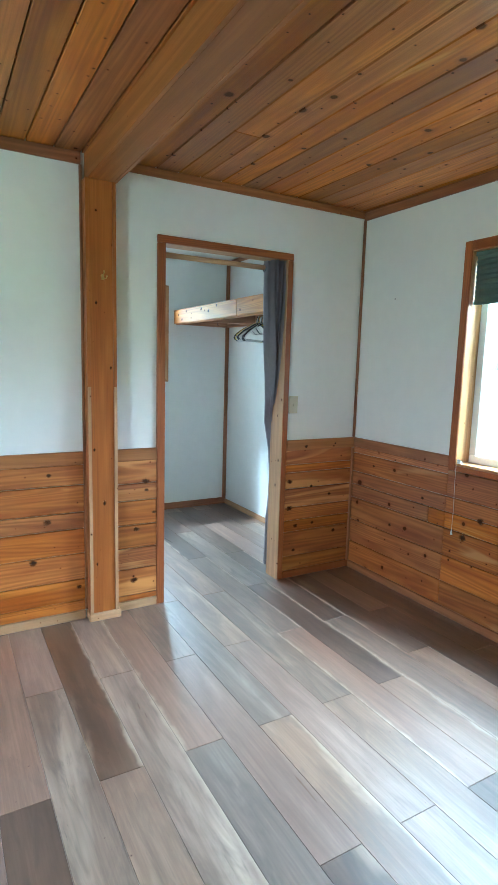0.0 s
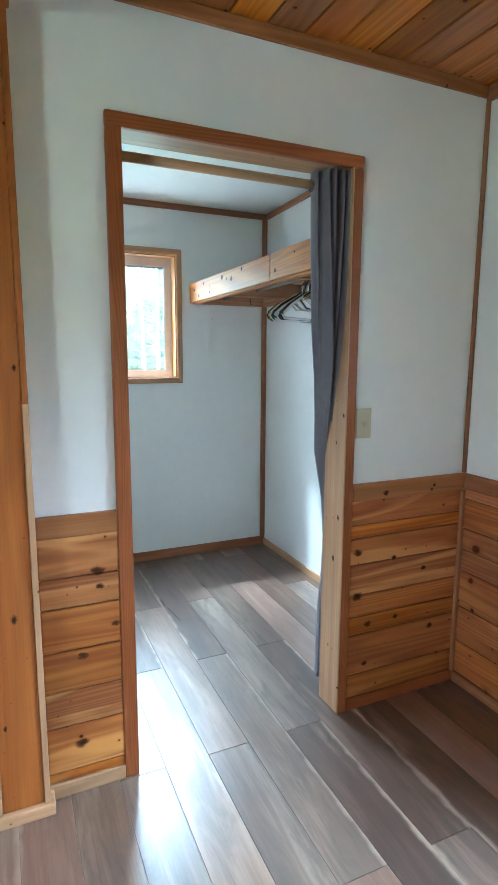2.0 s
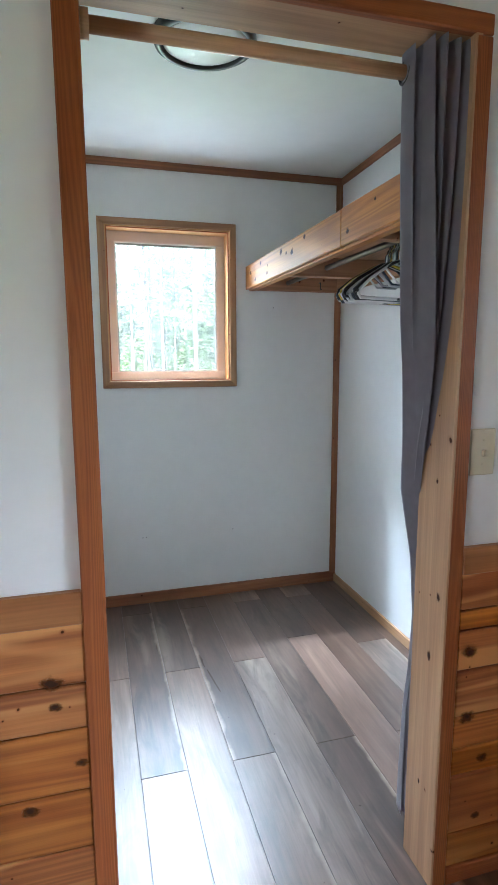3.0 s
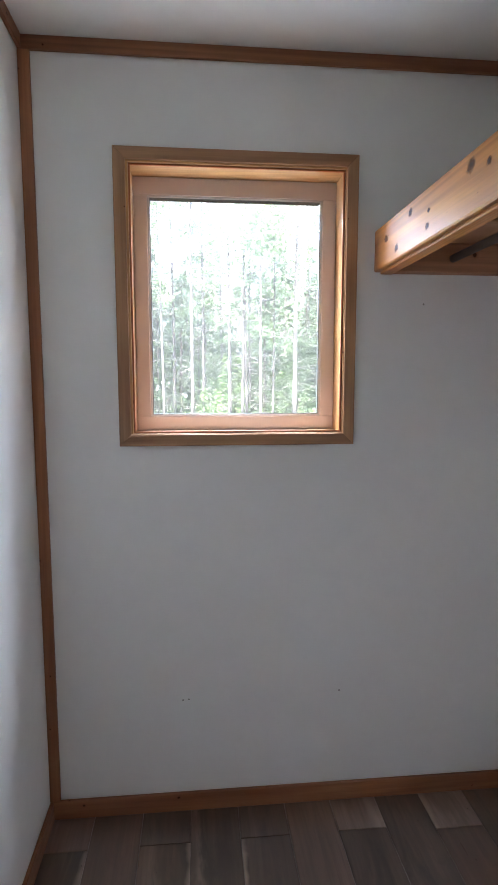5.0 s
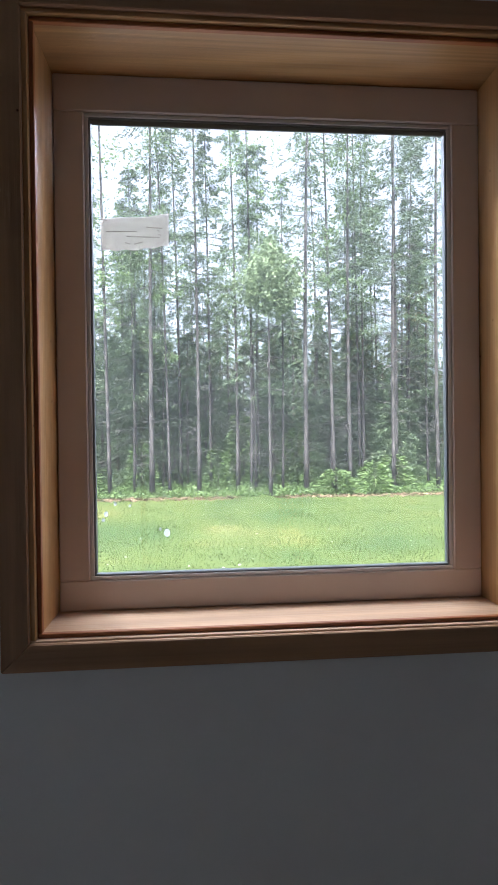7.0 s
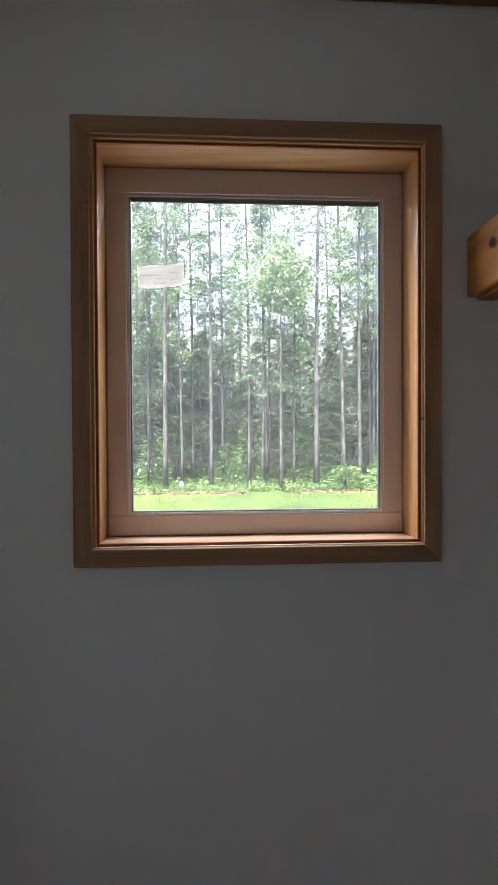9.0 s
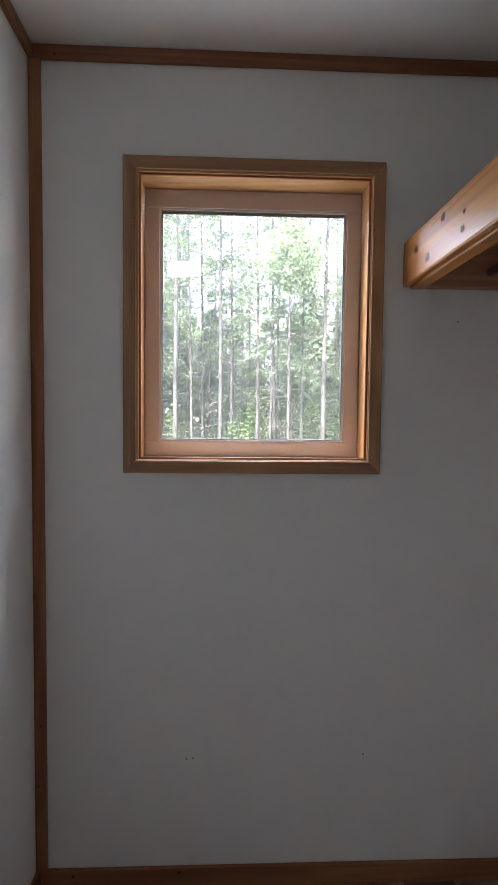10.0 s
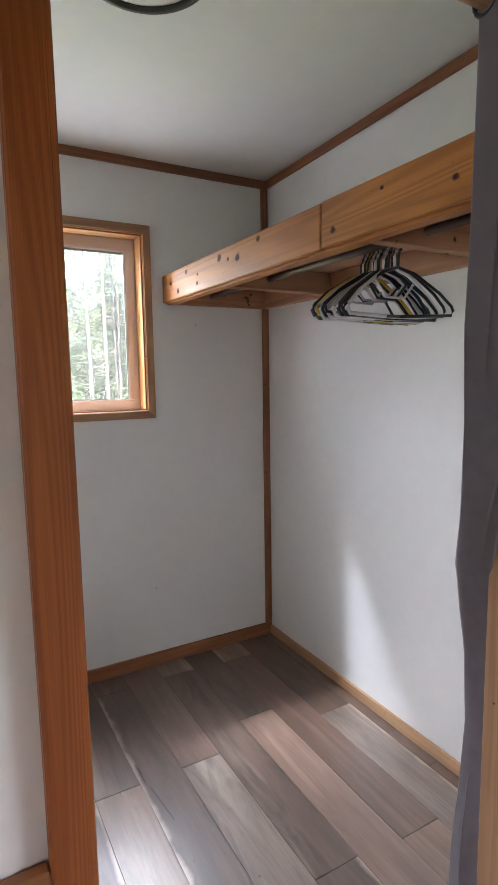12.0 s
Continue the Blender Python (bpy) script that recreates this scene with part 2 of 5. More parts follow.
SHELF_IN_Y = wood("raw_cedar_y", (0.40, 0.19, 0.095), (0.56, 0.31, 0.17), "y", 0.6, 0.9, 30, 0.2)
LINER_X = wood("honey_fir_x", (0.46, 0.225, 0.075), (0.61, 0.345, 0.135), "x", 0.35, 0.0, 50, 0.08, coat=0.2)
LINER_Z = wood("honey_fir_z", (0.46, 0.225, 0.075), (0.61, 0.345, 0.135), "z", 0.35, 0.5, 50, 0.08, coat=0.2)
WINDOW_CASE_X = wood("grey_brown_fir_x", (0.35, 0.175, 0.082), (0.51, 0.285, 0.138), "x", 0.45, 0.6, 40, 0.1)
WINDOW_CASE_Z = wood("grey_brown_fir_z", (0.35, 0.175, 0.082), (0.51, 0.285, 0.138), "z", 0.45, 0.6, 40, 0.1)
SILL_X = wood("varnished_sill_x", (0.62, 0.38, 0.22), (0.77, 0.53, 0.34), "x", 0.3, 0.0, 50, 0.08, coat=1.0, shiny=0.2)
SASH = plain("tan_sash_paint", (0.62, 0.525, 0.465), 0.5, grain=60.0, vary=0.05)
ROD_WOOD = wood("dowel_wood", (0.50, 0.29, 0.14), (0.64, 0.40, 0.21), "x", 0.4, 0.0, 60, 0.05)
FLOOR_LOOK = dict(axis="y", rough=0.30, knots=0.20, across=22, spread=0.12, hue=0.12, bumpy=0.12, fade=0.14, coat=1.0, shiny=0.34, twist=0.5, ring=0.22, gloss=1.60, broad=(1.3, 9.0))
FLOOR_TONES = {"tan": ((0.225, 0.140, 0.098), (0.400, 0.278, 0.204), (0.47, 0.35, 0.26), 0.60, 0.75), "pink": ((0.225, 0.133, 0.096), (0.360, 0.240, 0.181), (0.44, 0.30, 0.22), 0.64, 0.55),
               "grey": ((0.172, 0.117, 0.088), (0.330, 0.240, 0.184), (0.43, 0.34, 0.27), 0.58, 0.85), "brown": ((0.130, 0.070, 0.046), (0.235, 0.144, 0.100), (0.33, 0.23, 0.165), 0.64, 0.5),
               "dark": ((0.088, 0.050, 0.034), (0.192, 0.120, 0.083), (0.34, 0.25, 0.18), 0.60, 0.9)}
FLOOR_WOODS = {(tone, side): wood(f"{tone}_floor_board" + ("", "_pale_right_edge", "_pale_left_edge")[side], *tones[:2], streak=tones[2:4], weather=tones[4], edge=side, **FLOOR_LOOK)
               for tone, tones in FLOOR_TONES.items() for side in (0, 1, -1)}
NAIL_MARK = plain("grey_nail_mark", (0.30, 0.29, 0.275), 0.7)
JOINT = plain("dark_joint", (0.03, 0.022, 0.018), 0.8)
GREY_CLOTH = plain("grey_curtain_cloth", (0.285, 0.255, 0.285), 0.85, grain=500.0, vary=0.06, strength=0.4, sheen=0.5)
ROD_STEEL = plain("brown_steel", (0.15, 0.115, 0.09), 0.5, 0.8, grain=60.0, vary=0.25)
DARK_STEEL = plain("dark_steel", (0.07, 0.065, 0.06), 0.4, 0.8, grain=80.0)
BRASS = plain("brass", (0.72, 0.52, 0.22), 0.28, 1.0, grain=80.0)
BRONZE = plain("dark_bronze_rim", (0.035, 0.038, 0.030), 0.4, 0.3, grain=80.0)
OPAL = plain("opal_diffuser", (0.80, 0.81, 0.76), 0.4, grain=40.0, vary=0.02)
IVORY = plain("ivory_plastic", (0.57, 0.51, 0.36), 0.38, grain=60.0, vary=0.03)
BLACK_PLASTIC = plain("black_plastic", (0.012, 0.012, 0.014), 0.35, grain=90.0)
WHITE_PLASTIC = plain("white_plastic", (0.70, 0.70, 0.68), 0.35, grain=90.0)
NAVY_PLASTIC = plain("dark_blue_plastic", (0.02, 0.035, 0.06), 0.35, grain=90.0)
YELLOW_PLASTIC = plain("yellow_plastic", (0.68, 0.50, 0.05), 0.4, grain=90.0)
VINYL = plain("white_vinyl", (0.78, 0.80, 0.80), 0.35, grain=40.0, vary=0.02)
RUBBER = plain("grey_gasket", (0.20, 0.21, 0.20), 0.6, grain=90.0)
STOP = plain("pale_glazing_stop", (0.68, 0.66, 0.63), 0.4, grain=60.0)
SHADE_CLOTH = plain("green_shade_cloth", (0.10, 0.14, 0.115), 0.8, grain=300.0, vary=0.05)
PAPER_WRINKLE = plain("dark_paper_wrinkle", (0.52, 0.47, 0.41), 0.9)
PAPER = plain("peeling_paper", (0.64, 0.60, 0.54), 0.8, grain=70.0, vary=0.12, strength=0.6, depth=0.002)
ROOFING = plain("roof_felt", (0.07, 0.07, 0.07), 0.85, grain=60.0, vary=0.2)
BARK = plain("grey_bark", (0.047, 0.042, 0.039), 0.9, grain=34.0, vary=0.85, strength=0.9, depth=0.02)
DARK_BARK = plain("dark_bark", (0.075, 0.060, 0.050), 0.9, grain=14.0, vary=0.4, strength=0.9, depth=0.02)
SOIL = plain("brown_litter", (0.13, 0.088, 0.050), 0.95, grain=9.0, vary=0.5, strength=0.8, depth=0.03)


def leaves(name, dark, light, through_light=0.35):
    m, nodes, links, bsdf = material(name)
    geo = nodes.new("ShaderNodeNewGeometry")
    tint = ramp(nodes, [(0.0, dark), (1.0, light)])
    links.new(geo.outputs["Random Per Island"], tint.inputs[0])
    info = nodes.new("ShaderNodeObjectInfo")
    tone = nodes.new("ShaderNodeHueSaturation")
    span = node(nodes, "MapRange")
    span.inputs[3].default_value, span.inputs[4].default_value = 0.75, 1.2
    links.new(info.outputs["Random"], span.inputs[0])
    links.new(span.outputs[0], tone.inputs["Value"])
    links.new(tint.outputs[0], tone.inputs["Color"])
    links.new(tone.outputs[0], bsdf.inputs["Base Color"])
    bsdf.inputs["Roughness"].default_value = 0.6
    glow = nodes.new("ShaderNodeBsdfTranslucent")
    links.new(tone.outputs[0], glow.inputs[0])
    both = nodes.new("ShaderNodeMixShader")
    both.inputs[0].default_value = through_light
    links.new(bsdf.outputs[0], both.inputs[1])
    links.new(glow.outputs[0], both.inputs[2])
    links.new(both.outputs[0], nodes["Material Output"].inputs[0])
    return m


NEEDLES = leaves("spruce_needles", (0.040, 0.064, 0.034), (0.150, 0.205, 0.100))
LEAVES = leaves("aspen_leaves", (0.080, 0.135, 0.050), (0.200, 0.280, 0.105), 0.45)
FRESH = leaves("fresh_green", (0.07, 0.12, 0.035), (0.17, 0.25, 0.08), 0.4)
DROOP = leaves("drooping_leaves", (0.10, 0.145, 0.070), (0.22, 0.28, 0.14), 0.4)
SPLASH = leaves("dried_splash", (0.72, 0.72, 0.70), (0.85, 0.85, 0.82), 0.85)
FERN = leaves("undergrowth", (0.045, 0.085, 0.022), (0.14, 0.21, 0.06), 0.4)
GRASS_BLADE = leaves("grass_blades", (0.040, 0.072, 0.008), (0.080, 0.106, 0.012), 0.4)


def make_lawn():
    m, nodes, links, bsdf = material("lawn")
    place = nodes.new("ShaderNodeTexCoord").outputs["Object"]
    patch = node(nodes, "TexNoise", Scale=0.35, Detail=5.0, Roughness=0.6)
    fine = node(nodes, "TexNoise", Scale=14.0, Detail=6.0, Roughness=0.7)
    links.new(place, patch.inputs["Vector"])
    links.new(place, fine.inputs["Vector"])
    a = ramp(nodes, [(0.35, (0.028, 0.060, 0.006)), (0.55, (0.060, 0.086, 0.009)), (0.72, (0.112, 0.108, 0.022))])
    links.new(patch.outputs[0], a.inputs[0])
    b = ramp(nodes, [(0.35, (0.72, 0.76, 0.68)), (0.65, (1, 1, 1))])
    links.new(fine.outputs[0], b.inputs[0])
    links.new(mixed(nodes, links, a.outputs[0], b.outputs[0], 0.7, "MULTIPLY"), bsdf.inputs["Base Color"])
    bsdf.inputs["Roughness"].default_value = 0.9
    bump(nodes, links, bsdf, fine.outputs[0], 0.3, 0.03)
    return m


def make_glass():
    m, nodes, links, bsdf = material("window_glass")
    clear = nodes.new("ShaderNodeBsdfTransparent")
    clear.inputs[0].default_value = (0.93, 0.96, 0.95, 1)
    gloss = nodes.new("ShaderNodeBsdfGlossy")
    gloss.inputs["Roughness"].default_value = 0.02
    fres = nodes.new("ShaderNodeFresnel")
    fres.inputs[0].default_value = 1.45
    both = nodes.new("ShaderNodeMixShader")
    links.new(fres.outputs[0], both.inputs[0])
    links.new(clear.outputs[0], both.inputs[1])
    links.new(gloss.outputs[0], both.inputs[2])
    # a thin uneven pale film that puts glare haze over the view
    place = nodes.new("ShaderNodeTexCoord").outputs["Object"]
    veil_noise = node(nodes, "TexNoise", Scale=3.0, Detail=4.0, Roughness=0.6, Distortion=0.6)
    links.new(place, veil_noise.inputs["Vector"])
    where = ramp(nodes, [(0.3, (0.009, 0.009, 0.009)), (0.75, (0.026, 0.026, 0.026))])
    links.new(veil_noise.outputs[0], where.inputs[0])
    film = nodes.new("ShaderNodeBsdfTranslucent")
    film.inputs[0].default_value = (0.8, 0.82, 0.84, 1)
    veiled = nodes.new("ShaderNodeMixShader")
    links.new(where.outputs[0], veiled.inputs[0])
    links.new(both.outputs[0], veiled.inputs[1])
    links.new(film.outputs[0], veiled.inputs[2])
    links.new(veiled.outputs[0], nodes["Material Output"].inputs[0])
    return m


LAWN, GLASS = make_lawn(), make_glass()


# ---- builders ----
def add_box(bm, lo, hi, edge=0.0):
    """A box from corner to corner, its edges rounded by edge metres."""
    mid, size = [(a + b) / 2 for a, b in zip(lo, hi)], [abs(b - a) for a, b in zip(lo, hi)]
    made = bmesh.ops.create_cube(bm, size=1.0, matrix=Matrix.Translation(mid) @ Matrix.Diagonal((*size, 1)))
    if edge:
        edges = list({e for v in made["verts"] for e in v.link_edges})
        bmesh.ops.bevel(bm, geom=edges, offset=edge, segments=1, affect="EDGES", profile=0.5)


def add_tube(bm, points, radii, sides=8, caps=True):
    """A tube through the points, with a radius at each."""
    rings = []
    pts = [Vector(p) for p in points]
    for k, p in enumerate(pts):
        way = (pts[min(k + 1, len(pts) - 1)] - pts[max(k - 1, 0)]).normalized()
        side = way.cross(Vector((0, 0, 1)) if abs(way.z) < 0.95 else Vector((1, 0, 0))).normalized()
        up = side.cross(way)
        r = radii[k] if isinstance(radii, (list, tuple)) else radii
        rings.append([bm.verts.new(p + r * (math.cos(a) * side + math.sin(a) * up)) for a in (2 * math.pi * s / sides for s in range(sides))])
    for a, b in zip(rings, rings[1:]):
        for s in range(sides):
            f = bm.faces.new((a[s], a[(s + 1) % sides], b[(s + 1) % sides], b[s]))
            f.smooth = True
    if caps:
        bm.faces.new(rings[0][::-1])
        bm.faces.new(rings[-1])


def add_turned(bm, profile, sides=32, centre=(0, 0, 0)):
    """A turned shape from (radius, z) pairs."""
    rings = []
    for r, z in profile:
        if r < 1e-5:
            rings.append([bm.verts.new((centre[0], centre[1], centre[2] + z))])
        else:
            rings.append([bm.verts.new((centre[0] + r * math.cos(2 * math.pi * s / sides), centre[1] + r * math.sin(2 * math.pi * s / sides), centre[2] + z)) for s in range(sides)])
    for a, b in zip(rings, rings[1:]):
        for s in range(sides):
            n = (s + 1) % sides
            if len(a) == 1:
                f = bm.faces.new((a[0], b[n], b[s]))
            elif len(b) == 1:
                f = bm.faces.new((a[s], a[n], b[0]))
            else:
                f = bm.faces.new((a[s], a[n], b[n], b[s]))
            f.smooth = True


def mesh_from(name, bm, mat):
    bmesh.ops.recalc_face_normals(bm, faces=bm.faces)
    data = bpy.data.meshes.new(name)
    bm.to_mesh(data)
    bm.free()
    data.materials.append(mat)
    return data


def part(name, bm, mat, parent=None, label="", at=None):
    """Links a bmesh as one mesh object under a thing or a part."""
    ob = new(name, mesh_from(name, bm, mat))
    ob.parent = parent
    if at is not None:
        ob.matrix_basis = at
    return tagged(ob, label)


def boxes(*spans, edge=0.0):
    bm = bmesh.new()
    for lo, hi in spans:
        add_box(bm, lo, hi, edge)
    return bm


def structure(name, bm, mat, label, category):
    return tagged(part(name, bm, mat), label, category, kind="structure")


def board(name, lo, hi, mat, parent, edge=0.0015, label=""):
    """One board, with its origin at its own middle."""
    mid = Vector([(a + b) / 2 for a, b in zip(lo, hi)])
    half = [abs(b - a) / 2 for a, b in zip(lo, hi)]
    return part(name, boxes(([-h for h in half], half), edge=edge), mat, parent, label, Matrix.Translation(mid))


def thing(name, label, category, at=(0, 0, 0), group=""):
    ob = new(name)
    ob.empty_display_size = 0.1
    ob.location = at
    return tagged(ob, label, category, group)


# ---- plan: x to the right, y into the closet ----
WEST, EAST, SOUTH = -2.20, 2.63, -2.40
FRONT, BACK = 3.04, 3.15          # the partition's two faces
NORTH, CLOSET_WEST = 5.01, 0.985
ROOM_TOP, CLOSET_TOP = 2.470, 2.434
DOOR_L, DOOR_R, DOOR_TOP = 1.199, 2.003, 2.092
GROUND = -0.45

# ---- walls ----
wall_partition = structure("wall_partition", boxes(
    ((WEST, FRONT, 0), (DOOR_L - 0.02, BACK, 2.6)), ((DOOR_R + 0.02, FRONT, 0), (EAST, BACK, 2.6)),
    ((DOOR_L - 0.02, FRONT, DOOR_TOP + 0.02), (DOOR_R + 0.02, BACK, 2.6))), WALL, "white painted partition wall with a doorway to the closet", "wall")
EW_Y0, EW_Y1, EW_Z0, EW_Z1 = 0.95, 2.135, 0.915, 2.075      # clear opening of the room's window
wall_east = structure("wall_east", boxes(
    ((EAST, SOUTH, GROUND), (2.80, EW_Y0 - 0.015, 2.6)), ((EAST, EW_Y1 + 0.015, GROUND), (2.80, 5.19, 2.6)),
    ((EAST, EW_Y0 - 0.015, GROUND), (2.80, EW_Y1 + 0.015, EW_Z0 - 0.015)), ((EAST, EW_Y0 - 0.015, EW_Z1 + 0.015), (2.80, EW_Y1 + 0.015, 2.6))),
    WALL, "white painted outer wall with a window", "wall")
NW_X0, NW_X1, NW_Z0, NW_Z1 = 1.287, 1.948, 1.292, 2.100     # clear opening of the closet's window
wall_north = structure("wall_north", boxes(
    ((0.80, NORTH, GROUND), (NW_X0 - 0.015, 5.19, 2.6)), ((NW_X1 + 0.015, NORTH, GROUND), (EAST, 5.19, 2.6)),
    ((NW_X0 - 0.015, NORTH, GROUND), (NW_X1 + 0.015, 5.19, NW_Z0 - 0.015)), ((NW_X0 - 0.015, NORTH, NW_Z1 + 0.015), (NW_X1 + 0.015, 5.19, 2.6))),
    WALL, "white painted closet wall with a small window", "wall")
wall_closet_west = structure("wall_closet_west", boxes(((0.80, BACK, GROUND), (CLOSET_WEST, NORTH, 2.6))), WALL, "plain white painted closet side wall", "wall")
# assumed opening in the unseen west wall, added to let light in
WW = (0.22, 1.02, 0.80, 2.05)
wall_west = structure("wall_west", boxes(
    ((WEST - 0.15, SOUTH, GROUND), (WEST, WW[0], 2.6)), ((WEST - 0.15, WW[1], GROUND), (WEST, BACK, 2.6)),
    ((WEST - 0.15, WW[0], GROUND), (WEST, WW[1], WW[2])), ((WEST - 0.15, WW[0], WW[3]), (WEST, WW[1], 2.6))), WALL, "unseen white painted wall with an assumed window opening", "wall")
wall_south = structure("wall_south", boxes(((WEST - 0.15, SOUTH - 0.15, GROUND), (2.80, SOUTH, 2.6))), WALL, "plain white painted end wall", "wall")
# never in view; the east eave's reach is set to limit light on the floor
roof = structure("roof", boxes(((WEST - 0.9, SOUTH - 0.9, 2.62), (3.72, 5.24, 2.74))), ROOFING, "unseen dark flat roof deck, its deep eaves added to cut skylight", "roof")
floor = structure("floor", boxes(((WEST - 0.15, SOUTH - 0.15, -0.30), (2.80, BACK, -0.012)), ((0.80, BACK, -0.30), (2.80, 5.19, -0.012))), JOINT, "grey-brown wood plank floor through room and closet", "floor")


# ---- ceilings ----
def wooden_ceiling():
    bm = bmesh.new()
    rng = random.Random(4)
    wide = 0.1315
    x = 1.145 - 27 * wide
    while x < EAST:
        a, b = max(x, WEST) + 0.0025, min(x + wide, EAST) - 0.0025
        cuts = [SOUTH] + sorted(rng.uniform(SOUTH + 0.3, FRONT - 0.5) for _ in range(rng.choice((0, 1, 1)))) + [FRONT]
        if b - a > 0.02:
            for y0, y1 in zip(cuts, cuts[1:]):
                if y1 - y0 > 0.02:
                    add_box(bm, (a, y0 + 0.0008, ROOM_TOP + rng.uniform(0, 0.0015)), (b, y1 - 0.0008, ROOM_TOP + 0.02), 0.003)
        x += wide
    return bm


ceiling = structure("ceiling_room", wooden_ceiling(), CEILING_WOOD, "knotty cedar tongue and groove plank ceiling", "ceiling")
ceiling_deck = structure("ceiling_deck", boxes(((WEST, SOUTH, ROOM_TOP + 0.021), (EAST, FRONT, ROOM_TOP + 0.06))), JOINT, "dark backing above the ceiling planks", "ceiling")
ceiling_closet = structure("ceiling_closet", boxes(((CLOSET_WEST, BACK, CLOSET_TOP), (EAST, NORTH, 2.6))), CEILING_PAINT, "plain white painted closet ceiling", "ceiling")



def lean_up(ob):
    """The closet's ceiling rises a little towards the doorway."""
    base = ob.matrix_basis.translation
    for v in ob.data.vertices:
        if v.co.z + base.z < 2.5:
            v.co.z += (NORTH - v.co.y - base.y) * 0.019


lean_up(ceiling_closet)

# ---- ceiling beam and post ----
beam = thing("ceiling_beam", "boxed reddish-brown wooden beam under the plank ceiling", "beam", (0.84, 0.3, 2.34))
board("beam_bottom", (-0.058, SOUTH - 0.3, 0.0), (0.058, FRONT - 0.3, 0.019), BEAM_Y, beam)
board("beam_side", (-0.076, SOUTH - 0.3, -0.002), (-0.0585, FRONT - 0.3, 0.130), BEAM_Y, beam)
board("beam_side", (0.0585, SOUTH - 0.3, -0.002), (0.076, FRONT - 0.3, 0.130), BEAM_Y, beam)
post = thing("post", "boxed reddish-brown wooden post with pale edge strips", "post", (0.828, 3.0, 0))
board("post_face", (-0.060, -0.028, 0.042), (0.060, -0.010, 2.338), POST_Z, post)
board("post_side", (-0.078, -0.032, 0.042), (-0.0605, 0.0395, 2.338), POST_Z, post, label="post side with a pale worn edge")
board("post_side", (0.0605, -0.032, 0.042), (0.078, 0.0395, 2.338), POST_Z, post, label="post side with a pale worn edge")
board("edge_strip", (-0.078, -0.036, 0.042), (-0.0605, -0.0325, 1.30), PALE_Z, post, 0.001, "pale bare wood edge strip")
board("edge_strip", (0.0605, -0.036, 0.042), (0.078, -0.0325, 1.30), PALE_Z, post, 0.001, "pale bare wood edge strip")
board("plinth", (-0.084, -0.044, 0.0), (0.092, 0.0385, 0.041), PALE_X, post, 0.003, "pale bare wood plinth")


# ---- wainscot: single boards on the walls ----
def wainscot_x(x0, x1, y, levels):
    for z0, z1 in zip(levels, levels[1:]):
        board("plank", (x0, y - 0.016, z0 + 0.002), (x1, y - 0.0005, z1 - 0.002), WAINSCOT_X, wall_partition, 0.003)


wainscot_x(WEST + 0.002, 0.735, FRONT, (0.05, 0.112, 0.234, 0.383, 0.524, 0.616, 0.768, 0.880))
wainscot_x(0.908, 1.152, FRONT, (0.05, 0.085, 0.244, 0.367, 0.505, 0.649, 0.749, 0.884))
wainscot_x(2.049, 2.612, FRONT, (0.05, 0.151, 0.323, 0.400, 0.492, 0.621, 0.731, 0.785, 0.885))
for x0, x1 in ((WEST + 0.002, 0.735), (0.908, 1.152), (2.049, 2.629)):
    board("wainscot_cap", (x0, FRONT - 0.020, 0.880), (x1, FRONT - 0.0005, 0.950), CAP_X, wall_partition, 0.003)
    board("base_strip", (x0, FRONT - 0.022, 0.0), (x1, FRONT - 0.0005, 0.050), PALE_X if x1 < 2 else CASING_X, wall_partition, 0.003)
for levels, y0, y1 in (((0.05, 0.20, 0.36, 0.523, 0.62, 0.713, 0.843, 0.888), EW_Y1 + 0.05, 3.018), ((0.05, 0.20, 0.36, 0.523, 0.62, 0.713, 0.843, 0.888), SOUTH, EW_Y0 - 0.05)):
    for z0, z1 in zip(levels, levels[1:]):
        if 0.52 < z0 < 0.6 and y1 > 3:      # one course is pieced
            cut = 2.31
            board("plank", (EAST - 0.016, cut + 0.001, z0 + 0.002), (EAST - 0.0005, y1, z1 - 0.002), WAINSCOT_Y, wall_east, 0.003)
            board("plank", (EAST - 0.016, y0, z0 + 0.002), (EAST - 0.0005, cut - 0.001, z1 - 0.002), WAINSCOT_Y, wall_east, 0.003)
        else:
            board("plank", (EAST - 0.016, y0, z0 + 0.002), (EAST - 0.0005, y1, z1 - 0.002), WAINSCOT_Y, wall_east, 0.003)
    board("wainscot_cap", (EAST - 0.020, y0, 0.888), (EAST - 0.0005, y1, 0.950), TRIM_Y, wall_east, 0.003)
for z0, z1 in zip((0.05, 0.20, 0.36, 0.523, 0.62, 0.713), (0.20, 0.36, 0.523, 0.62, 0.713, 0.868)):
    board("plank", (EAST - 0.016, EW_Y0 - 0.05, z0 + 0.002), (EAST - 0.0005, EW_Y1 + 0.05, z1 - 0.002), WAINSCOT_Y, wall_east, 0.003)
board("base_strip", (EAST - 0.022, SOUTH, 0.0), (EAST - 0.0005, 3.018, 0.050), TRIM_Y, wall_east, 0.003)


# ---- trims ----
def trim(name, lo, hi, mat, label):
    mid = Vector([(a + b) / 2 for a, b in zip(lo, hi)])
    half = [abs(b - a) / 2 for a, b in zip(lo, hi)]
    ob = part(name, boxes(([-h for h in half], half), edge=0.002), mat, None, "", Matrix.Translation(mid))
    return tagged(ob, label, "trim", kind="structure")


